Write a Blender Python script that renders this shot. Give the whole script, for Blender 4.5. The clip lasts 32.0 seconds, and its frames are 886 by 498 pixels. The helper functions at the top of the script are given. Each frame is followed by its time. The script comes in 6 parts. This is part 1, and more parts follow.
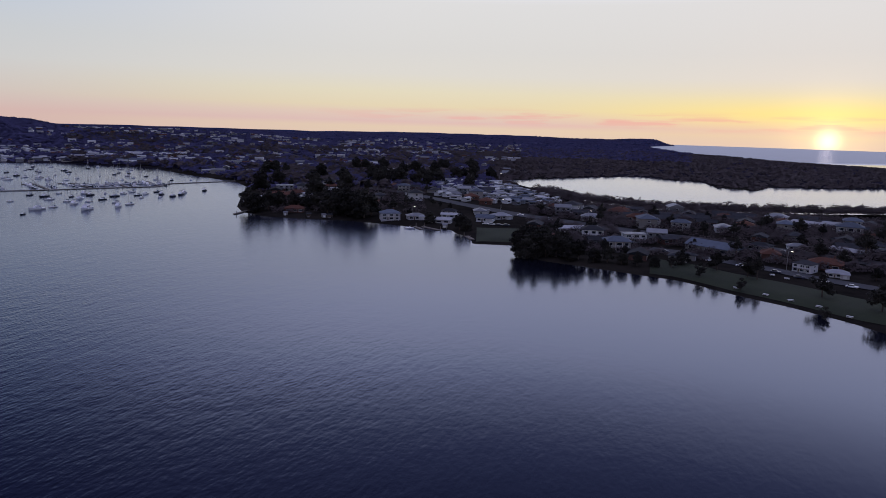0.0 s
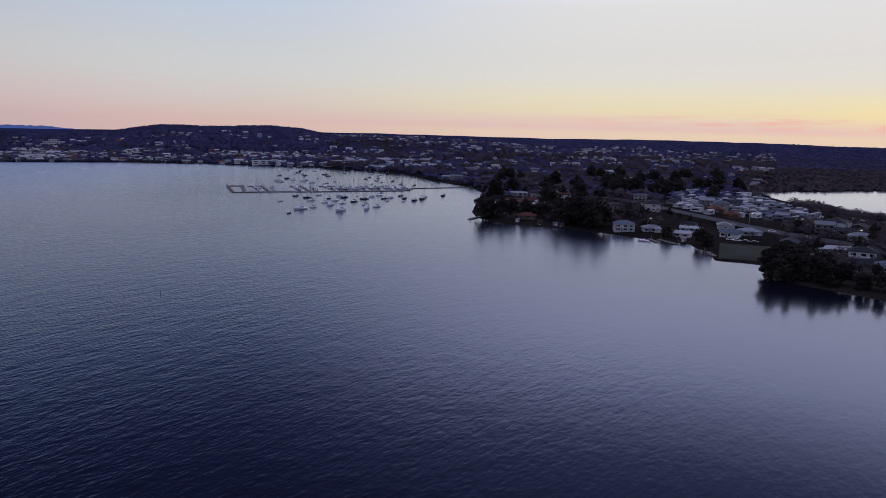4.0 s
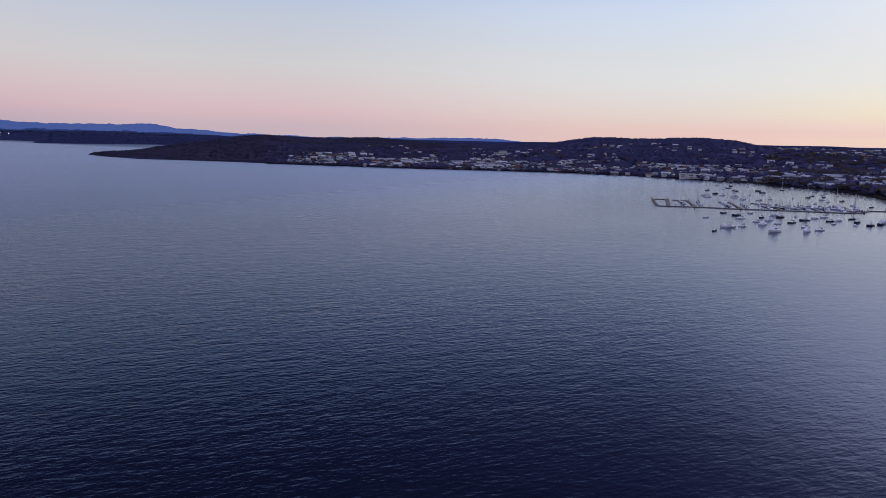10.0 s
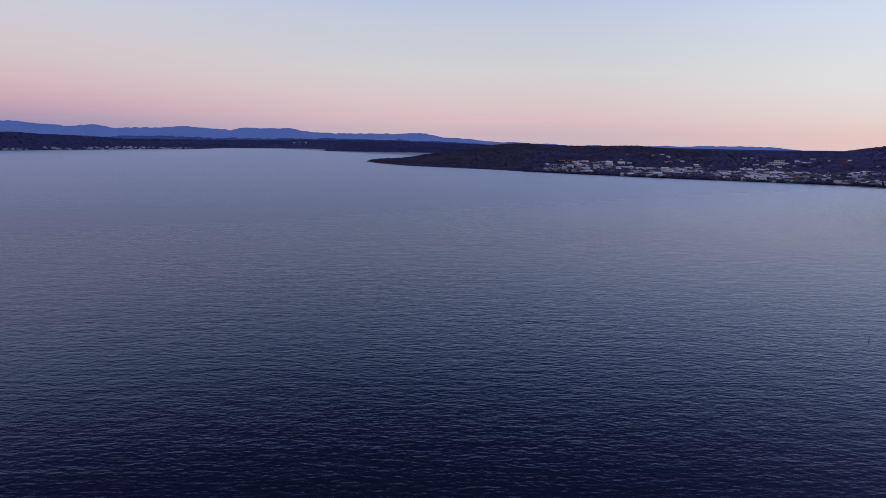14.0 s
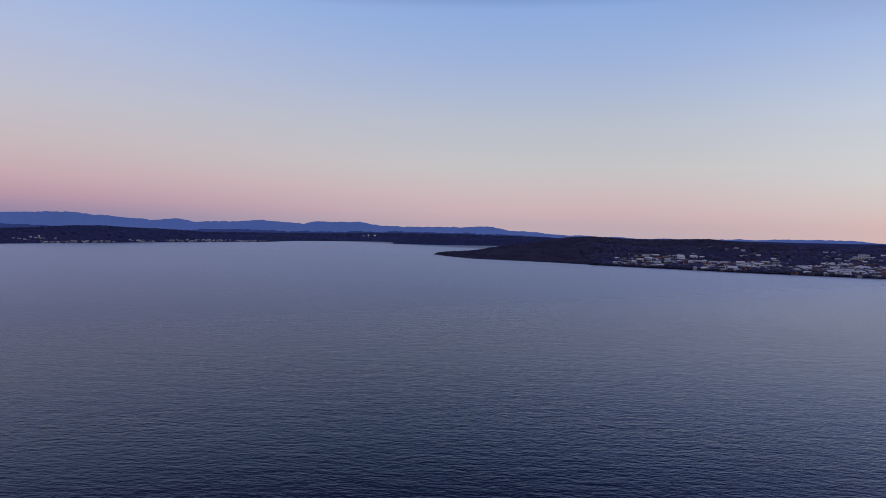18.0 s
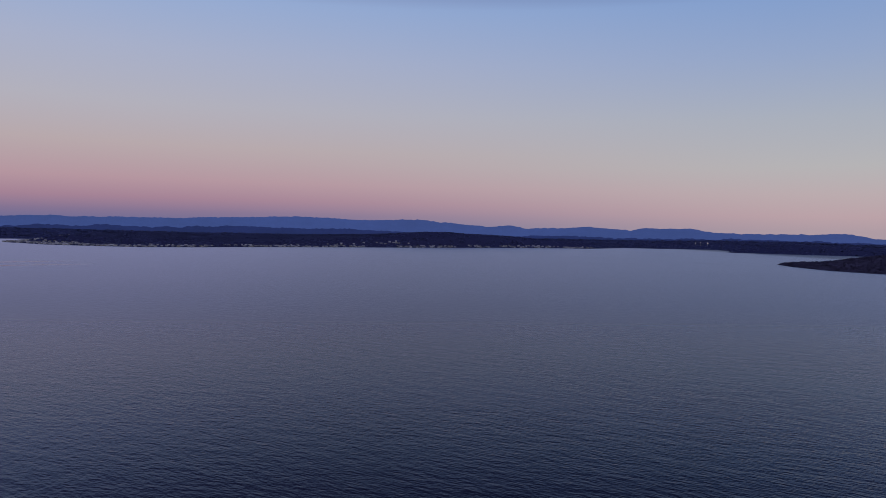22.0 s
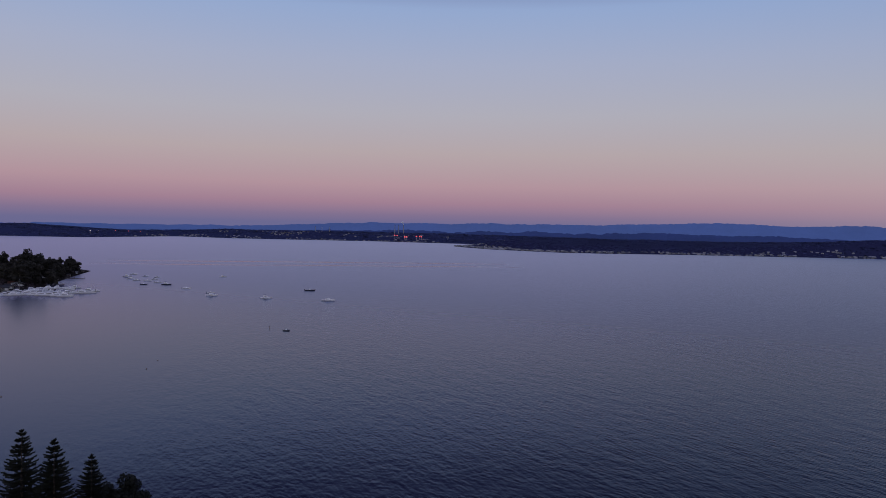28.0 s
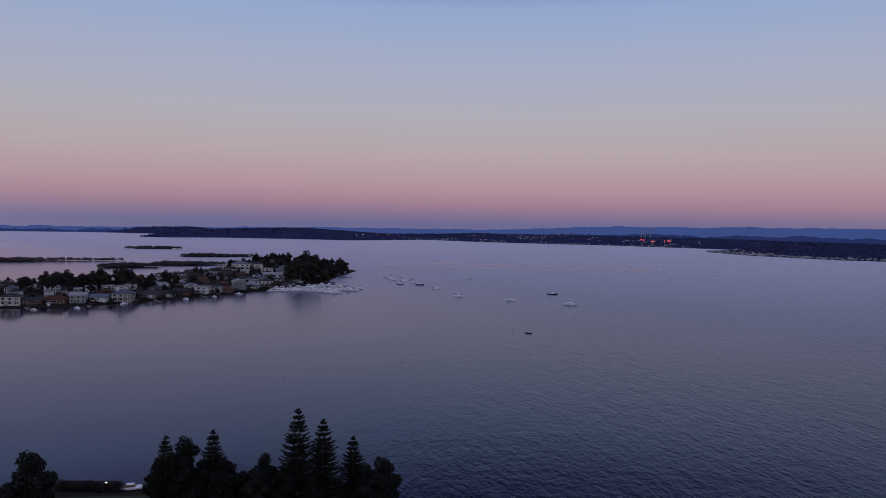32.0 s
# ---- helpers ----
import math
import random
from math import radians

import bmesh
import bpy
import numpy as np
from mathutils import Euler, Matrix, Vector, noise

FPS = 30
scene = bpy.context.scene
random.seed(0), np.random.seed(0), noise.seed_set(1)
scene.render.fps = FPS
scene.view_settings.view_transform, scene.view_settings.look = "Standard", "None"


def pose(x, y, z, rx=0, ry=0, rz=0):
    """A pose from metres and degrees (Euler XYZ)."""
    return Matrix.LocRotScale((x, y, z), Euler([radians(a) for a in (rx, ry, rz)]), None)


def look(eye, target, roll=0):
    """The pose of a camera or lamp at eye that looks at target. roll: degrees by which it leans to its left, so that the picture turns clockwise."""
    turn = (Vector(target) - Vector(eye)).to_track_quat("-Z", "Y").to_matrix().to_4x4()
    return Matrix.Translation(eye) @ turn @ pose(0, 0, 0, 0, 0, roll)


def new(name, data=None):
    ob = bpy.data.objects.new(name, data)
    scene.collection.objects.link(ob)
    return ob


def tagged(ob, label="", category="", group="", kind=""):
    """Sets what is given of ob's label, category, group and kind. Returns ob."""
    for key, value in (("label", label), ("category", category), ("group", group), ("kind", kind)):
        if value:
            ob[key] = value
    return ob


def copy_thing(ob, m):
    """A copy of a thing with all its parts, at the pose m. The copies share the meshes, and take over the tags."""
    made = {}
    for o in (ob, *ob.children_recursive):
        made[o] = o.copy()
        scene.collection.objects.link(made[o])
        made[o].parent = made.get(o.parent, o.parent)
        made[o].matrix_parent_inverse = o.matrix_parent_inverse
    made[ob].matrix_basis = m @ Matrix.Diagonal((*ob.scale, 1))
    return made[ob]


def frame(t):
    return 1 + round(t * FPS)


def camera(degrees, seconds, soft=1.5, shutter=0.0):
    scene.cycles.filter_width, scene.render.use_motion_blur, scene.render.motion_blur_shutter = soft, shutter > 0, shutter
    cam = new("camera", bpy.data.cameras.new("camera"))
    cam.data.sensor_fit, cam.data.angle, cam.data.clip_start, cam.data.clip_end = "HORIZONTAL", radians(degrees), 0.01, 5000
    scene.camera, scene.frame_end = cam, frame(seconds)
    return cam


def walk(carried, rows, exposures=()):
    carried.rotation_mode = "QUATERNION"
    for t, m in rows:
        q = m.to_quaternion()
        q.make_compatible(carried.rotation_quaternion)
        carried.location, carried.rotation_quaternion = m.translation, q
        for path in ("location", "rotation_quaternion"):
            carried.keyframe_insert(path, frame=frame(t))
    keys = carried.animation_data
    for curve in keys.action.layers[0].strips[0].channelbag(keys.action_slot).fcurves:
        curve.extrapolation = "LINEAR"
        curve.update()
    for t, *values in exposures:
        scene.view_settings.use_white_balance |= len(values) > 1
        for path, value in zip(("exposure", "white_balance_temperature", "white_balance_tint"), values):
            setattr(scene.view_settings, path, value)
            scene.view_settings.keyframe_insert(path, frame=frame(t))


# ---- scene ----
# camera: hovering drone, 60 m over the lake, turning slowly to its left
cam = camera(64.1, 32.0, soft=0.6)


def heading(az, pitch, roll, x, y):
    """Pose of the drone's camera: compass heading, pitch, roll in degrees."""
    return pose(x, y, 60.0, 90 + pitch, 0, -az) @ pose(0, 0, 0, 0, 0, roll)


WALK = [
    (0, 112.00, -9.63, 1.66, 0.0, -0.0), (0.5, 110.02, -9.62, 1.70, 0.5, -0.3),
    (1, 108.05, -9.57, 1.71, 0.9, -0.7), (1.5, 106.08, -9.58, 1.69, 1.4, -1.0),
    (2, 103.92, -9.56, 1.65, 1.9, -1.2), (2.5, 101.44, -9.56, 1.64, 2.5, -1.3),
    (3, 98.84, -9.54, 1.60, 3.0, -1.4), (3.5, 96.04, -9.53, 1.52, 3.7, -1.3),
    (5.5, 84.79, -9.44, 1.45, 6.3, -1.2), (6, 81.87, -9.39, 1.41, 7.1, -1.1),
    (6.5, 79.07, -9.38, 1.40, 7.8, -1.0), (7, 76.25, -9.40, 1.39, 8.6, -0.8),
    (7.5, 73.44, -9.39, 1.36, 9.4, -0.7), (8, 70.61, -9.39, 1.33, 10.1, -0.5),
    (8.5, 67.87, -9.39, 1.30, 10.9, -0.3), (9, 65.18, -9.36, 1.27, 11.6, 0.1),
    (9.5, 62.47, -9.35, 1.25, 12.4, 0.5), (10, 59.80, -9.33, 1.24, 13.2, 1.0),
    (10.5, 57.12, -9.32, 1.21, 14.0, 1.5), (11, 54.48, -9.30, 1.21, 14.8, 2.1),
    (11.5, 51.90, -9.28, 1.18, 15.6, 2.6), (12, 49.34, -9.23, 1.17, 16.4, 3.1),
    (12.5, 46.79, -9.19, 1.14, 17.1, 3.4), (13, 44.28, -9.17, 1.10, 17.7, 3.8),
    (13.5, 41.73, -9.09, 1.04, 18.4, 4.2), (14, 39.33, -9.06, 0.99, 18.9, 4.8),
    (14.5, 36.83, -9.03, 0.94, 19.5, 5.5), (15, 35.80, -8.90, 0.93, 20.1, 6.1),
    (15.5, 35.35, -8.10, 0.92, 20.6, 6.8), (16, 35.22, -6.40, 0.90, 21.1, 7.4),
    (16.5, 35.24, -4.05, 0.87, 21.6, 8.1), (17, 35.20, -1.74, 0.87, 22.2, 8.9),
    (17.5, 35.19, -1.65, 0.92, 22.7, 9.8), (18, 33.83, -1.67, 0.98, 23.2, 10.7),
    (18.5, 29.75, -1.66, 1.01, 23.7, 11.6), (19, 27.13, -1.68, 1.04, 24.1, 12.6),
    (19.5, 23.60, -1.64, 1.10, 24.6, 13.7), (20, 20.30, -1.65, 1.11, 25.0, 14.8),
    (20.5, 17.18, -1.64, 1.12, 25.4, 16.0), (21, 14.11, -1.61, 1.11, 25.8, 17.2),
    (21.5, 10.95, -1.61, 1.11, 26.2, 18.4), (22, 7.83, -1.59, 1.10, 26.7, 19.6),
    (22.5, 4.73, -1.60, 1.11, 27.1, 20.7), (23, 1.67, -1.57, 1.10, 27.5, 21.7),
    (23.5, -1.12, -1.57, 1.07, 27.9, 22.7), (24, -3.97, -1.60, 1.08, 28.1, 23.5),
    (24.5, -6.81, -1.57, 1.08, 28.4, 24.2), (25, -9.35, -1.57, 1.08, 28.4, 24.7),
    (25.5, -11.76, -1.56, 1.11, 28.4, 25.2), (27.5, -22.40, -1.66, 1.13, 28.0, 26.5),
    (28, -25.08, -1.67, 1.15, 27.9, 26.6), (28.5, -27.77, -1.70, 1.14, 27.8, 26.8),
    (29, -30.45, -1.71, 1.14, 27.7, 26.9), (29.5, -33.07, -1.72, 1.13, 27.7, 26.9),
    (30, -35.76, -1.69, 1.12, 27.8, 26.9), (30.5, -38.41, -1.67, 1.11, 28.0, 26.9),
    (31, -40.49, -1.68, 1.10, 28.1, 26.9), (31.5, -42.58, -1.68, 1.10, 28.3, 26.8),
    (32, -44.63, -1.72, 1.11, 28.5, 26.8)
]
walk(cam, [(r[0], heading(*r[1:])) for r in WALK],
     exposures=[(0, 0.18), (3, 0.2), (6, 0.26), (9, 0.42), (12, 0.52), (14.5, 0.5), (17, 0.38), (18, 0.3), (19, 0.18), (20, 0.1), (22, 0.04), (25, 0.0), (32, -0.02)])


# world: sunrise sky, warm towards the sun, pink belt and blue shadow opposite
SUN_AZ = 140.0


def lin(r, g, b, s=1.0):
    f = lambda c: (c / 255 / 12.92) if c < 10 else ((c / 255 + 0.055) / 1.055) ** 2.4
    return (f(r) * s, f(g) * s, f(b) * s, 1.0)


world = bpy.data.worlds.new("dawn_sky")
scene.world = world
world.use_nodes = True
wn, wl = world.node_tree.nodes, world.node_tree.links
wn.clear()


def wmath(op, a, b=None, c=None):
    n = wn.new("ShaderNodeMath")
    n.operation = op
    for i, v in enumerate((a, b, c)):
        if v is None:
            continue
        if isinstance(v, (int, float)):
            n.inputs[i].default_value = v
        else:
            wl.new(v, n.inputs[i])
    return n.outputs[0]


coord = wn.new("ShaderNodeTexCoord")
sep = wn.new("ShaderNodeSeparateXYZ")
wl.new(coord.outputs["Generated"], sep.inputs[0])
sx, sy, sz = sep.outputs
flat = wmath("SQRT", wmath("ADD", wmath("MULTIPLY", sx, sx), wmath("ADD", wmath("MULTIPLY", sy, sy), 1e-6)))
ux, uy = math.sin(radians(SUN_AZ)), math.cos(radians(SUN_AZ))
toward = wmath("DIVIDE", wmath("ADD", wmath("MULTIPLY", sx, ux), wmath("MULTIPLY", sy, uy)), flat)
elev = wmath("MULTIPLY", wmath("ARCSINE", sz), 180 / math.pi)
# square-root scale of elevation: 0 at -1 degree, 1 at 90 degrees
height = wmath("SQRT", wmath("DIVIDE", wmath("MAXIMUM", wmath("ADD", elev, 1.0), 0.0), 91.0))


def ramp(stops, gain):
    n = wn.new("ShaderNodeValToRGB")
    r = n.color_ramp
    while len(r.elements) < len(stops):
        r.elements.new(0.5)
    for e, (el, c) in zip(r.elements, sorted(stops)):
        e.position = math.sqrt((el + 1.0) / 91.0)
        e.color = lin(*c, gain)
    wl.new(height, n.inputs[0])
    return n.outputs[0]


# high sky, unseen: dimmed near 30 degrees to darken the water, zenith brightened to light the land
HIGH = [(21, (88, 93, 147)), (25, (56, 58, 110)), (36, (64, 66, 114)), (55, (144, 146, 192)), (90, (236, 234, 276))]
SKY_AWAY = [(-1, (98, 102, 146)), (0.3, (108, 106, 146)), (1.0, (130, 114, 146)), (2.0, (162, 129, 149)),
            (3.4, (179, 148, 159)), (6.0, (182, 167, 171)), (9, (177, 175, 187)), (13, (166, 174, 200)), (17, (149, 170, 209))] + HIGH
SKY_CROSS = [(-1, (196, 184, 196)), (0.4, (210, 187, 197)), (1.4, (224, 195, 202)), (3.0, (224, 206, 210)), (5.0, (217, 215, 218)),
             (8.5, (202, 210, 226)), (13, (176, 198, 240)), (17, (156, 189, 244)), (20, (92, 116, 180)), (24, (54, 66, 124)), (36, (66, 76, 128)), (55, (160, 166, 218)), (90, (264, 264, 312))]
SKY_SIDE = [(-1, (212, 180, 178)), (0.5, (214, 184, 178)), (2.0, (210, 199, 194)), (4.0, (207, 207, 208)), (6.0, (202, 206, 211)),
            (9, (192, 203, 221)), (14, (164, 184, 222)), (22, (84, 95, 153)), (36, (64, 69, 117)), (55, (148, 153, 200)), (90, (244, 244, 288))]
SKY_SUN = [(-1, (226, 200, 186)), (0.1, (230, 206, 182)), (0.5, (225, 194, 188)), (1.1, (228, 204, 189)), (1.7, (231, 216, 184)), (2.8, (230, 221, 195)), (4.2, (224, 220, 213)),
           (6, (221, 219, 217)), (9.5, (224, 223, 224)), (13, (252, 254, 280)), (18, (266, 274, 312)), (25, (134, 145, 202)), (36, (66, 71, 130)), (60, (170, 174, 222)), (90, (244, 244, 288))]
away, cross, side, sunny = ramp(SKY_AWAY, 1.0), ramp(SKY_CROSS, 0.66), ramp(SKY_SIDE, 0.87), ramp(SKY_SUN, 0.87)


def wmix(fac, a, b):
    n = wn.new("ShaderNodeMix")
    n.data_type = "RGBA"
    wl.new(fac, n.inputs[0])
    wl.new(a, n.inputs[6])
    wl.new(b, n.inputs[7])
    return n.outputs[2]


def wrange(v, a, b):
    n = wn.new("ShaderNodeMapRange")
    n.interpolation_type = "SMOOTHSTEP"
    n.inputs[1].default_value, n.inputs[2].default_value = a, b
    wl.new(v, n.inputs[0])
    return n.outputs[0]


sky = wmix(wrange(toward, 0.42, 0.88), wmix(wrange(toward, -0.1, 0.5), wmix(wrange(toward, -1.0, -0.15), away, cross), side), sunny)
# yellow light lying along the horizon round the sun, and thin pink cloud before it
az_from_sun = wmath("ARCCOSINE", wmath("MINIMUM", wmath("MAXIMUM", toward, -1.0), 1.0))
low = wmath("EXPONENT", wmath("MULTIPLY", wmath("POWER", wmath("DIVIDE", wmath("SUBTRACT", elev, 1.7), 1.15), 2.0), -1.0))
belt = wmath("EXPONENT", wmath("MULTIPLY", wmath("POWER", wmath("DIVIDE", az_from_sun, 0.27), 2.0), -1.0))
yellow = wn.new("ShaderNodeRGB")
yellow.outputs[0].default_value = lin(245, 224, 116)
sky = wmix(wmath("MULTIPLY", wmath("MULTIPLY", low, belt), 0.62), sky, yellow.outputs[0])
veil = wn.new("ShaderNodeCombineXYZ")
wl.new(wmath("MULTIPLY", az_from_sun, 9.0), veil.inputs[0])
wl.new(wmath("MULTIPLY", elev, 1.9), veil.inputs[1])
cloud = wn.new("ShaderNodeTexNoise")
cloud.inputs["Scale"].default_value, cloud.inputs["Detail"].default_value = 1.0, 4
wl.new(veil.outputs[0], cloud.inputs[0])
pink = wn.new("ShaderNodeRGB")
pink.outputs[0].default_value = lin(224, 158, 156)
band = wmath("EXPONENT", wmath("MULTIPLY", wmath("POWER", wmath("DIVIDE", wmath("SUBTRACT", elev, 1.0), 0.5), 2.0), -1.0))
streak = wmath("MULTIPLY", wmath("MULTIPLY", band, wrange(toward, 0.72, 0.97)), wrange(cloud.outputs[0], 0.46, 0.60))
sky = wmix(wmath("MULTIPLY", streak, 0.62), sky, pink.outputs[0])
# glow round the rising sun
sun_dir = Vector((ux, uy, math.sin(radians(-0.1)))).normalized()
dot = wmath("ADD", wmath("ADD", wmath("MULTIPLY", sx, sun_dir.x), wmath("MULTIPLY", sy, sun_dir.y)), wmath("MULTIPLY", sz, sun_dir.z))
dot = wmath("MAXIMUM", dot, 0.0)
core = wmath("MULTIPLY", wmath("POWER", dot, 14000.0), 1.0)
halo = wmath("MULTIPLY", wmath("POWER", dot, 900.0), 0.22)


def wscale(colour, v):
    n = wn.new("ShaderNodeVectorMath")
    n.operation = "SCALE"
    n.inputs[0].default_value = colour
    wl.new(v, n.inputs[3])
    return n.outputs[0]


def wadd(a, b):
    n = wn.new("ShaderNodeVectorMath")
    n.operation = "ADD"
    wl.new(a, n.inputs[0])
    wl.new(b, n.inputs[1])
    return n.outputs[0]


glow = wadd(wscale((1.0, 0.80, 0.45), core), wscale((1.0, 0.80, 0.30), halo))
bg = wn.new("ShaderNodeBackground")
wl.new(wadd(sky, glow), bg.inputs[0])
bg.inputs[1].default_value = 0.98
air = wn.new("ShaderNodeTexSky")
air.sky_type = "NISHITA"
air.sun_disc = False
air.sun_elevation, air.sun_rotation = radians(1.0), radians(SUN_AZ)
bg2 = wn.new("ShaderNodeBackground")
wl.new(air.outputs[0], bg2.inputs[0])
bg2.inputs[1].default_value = 0.004
add = wn.new("ShaderNodeAddShader")
wl.new(bg.outputs[0], add.inputs[0])
wl.new(bg2.outputs[0], add.inputs[1])
wo = wn.new("ShaderNodeOutputWorld")
wl.new(add.outputs[0], wo.inputs[0])

# the sun itself, just clearing the sea
sun = new("sun", bpy.data.lights.new("sun", "SUN"))
sun.data.energy, sun.data.angle, sun.data.color = 0.04, radians(1.0), (1.0, 0.80, 0.70)
sun.matrix_world = look((ux * 100, uy * 100, 100 * math.tan(radians(0.25))), (0, 0, 0))


# ---- materials ----
def mat(name, colour, rough=0.7, metal=0.0, vary=0.25, scale=0.6, spec=0.4, bump=0.0, bump_scale=3.0, tint=0.0, glow=0.0, second=None, loft=0.0):
    """Procedural surface: two scales of noise in object space, a random shade for each object, and relief."""
    m = bpy.data.materials.new(name)
    m.use_nodes = True
    n, l = m.node_tree.nodes, m.node_tree.links
    b = n["Principled BSDF"]
    b.inputs["Roughness"].default_value, b.inputs["Metallic"].default_value = rough, metal
    b.inputs["Specular IOR Level"].default_value = spec
    tc = n.new("ShaderNodeTexCoord")
    big, fine = n.new("ShaderNodeTexNoise"), n.new("ShaderNodeTexNoise")
    big.inputs["Scale"].default_value, fine.inputs["Scale"].default_value = scale, scale * 9
    big.inputs["Detail"].default_value, fine.inputs["Detail"].default_value = 3, 2
    for t in (big, fine):
        l.new(tc.outputs["Object"], t.inputs["Vector"])
    mixn = n.new("ShaderNodeMath")
    mixn.operation = "MULTIPLY_ADD"
    l.new(fine.outputs[0], mixn.inputs[0])
    mixn.inputs[1].default_value = 0.5
    l.new(big.outputs[0], mixn.inputs[2])
    rng = n.new("ShaderNodeMapRange")
    rng.inputs[1].default_value, rng.inputs[2].default_value = 0.45, 1.05
    l.new(mixn.outputs[0], rng.inputs[0])
    mx = n.new("ShaderNodeMix")
    mx.data_type = "RGBA"
    dark = tuple(c * (1 - vary) for c in colour)
    light = second or tuple(min(1, c * (1 + vary)) for c in colour)
    mx.inputs[6].default_value, mx.inputs[7].default_value = (*dark, 1), (*light, 1)
    l.new(rng.outputs[0], mx.inputs[0])
    out = mx.outputs[2]
    if tint:
        info = n.new("ShaderNodeObjectInfo")
        hsv = n.new("ShaderNodeHueSaturation")
        r2 = n.new("ShaderNodeMapRange")
        r2.inputs[3].default_value, r2.inputs[4].default_value = 1 - tint, 1 + tint
        l.new(info.outputs["Random"], r2.inputs[0])
        l.new(r2.outputs[0], hsv.inputs["Value"])
        l.new(out, hsv.inputs["Color"])
        out = hsv.outputs[0]
    l.new(out, b.inputs["Base Color"])
    if bump:
        bn, nz = n.new("ShaderNodeBump"), n.new("ShaderNodeTexNoise")
        nz.inputs["Scale"].default_value = bump_scale
        l.new(tc.outputs["Object"], nz.inputs["Vector"])
        bn.inputs["Strength"].default_value, bn.inputs["Distance"].default_value = 1.0, bump
        l.new(nz.outputs[0], bn.inputs["Height"])
        l.new(bn.outputs[0], b.inputs["Normal"])
    if loft:
        # leaves of a thick crown share the light of its upper side
        ge, up, no = n.new("ShaderNodeNewGeometry"), n.new("ShaderNodeVectorMath"), n.new("ShaderNodeVectorMath")
        up.operation, no.operation = "MULTIPLY_ADD", "NORMALIZE"
        up.inputs[1].default_value, up.inputs[2].default_value = (1 - loft,) * 3, (0, 0, loft)
        l.new(ge.outputs["Normal"], up.inputs[0])
        l.new(up.outputs[0], no.inputs[0])
        l.new(no.outputs[0], b.inputs["Normal"])
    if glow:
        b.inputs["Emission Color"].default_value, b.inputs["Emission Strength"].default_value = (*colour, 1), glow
    return m


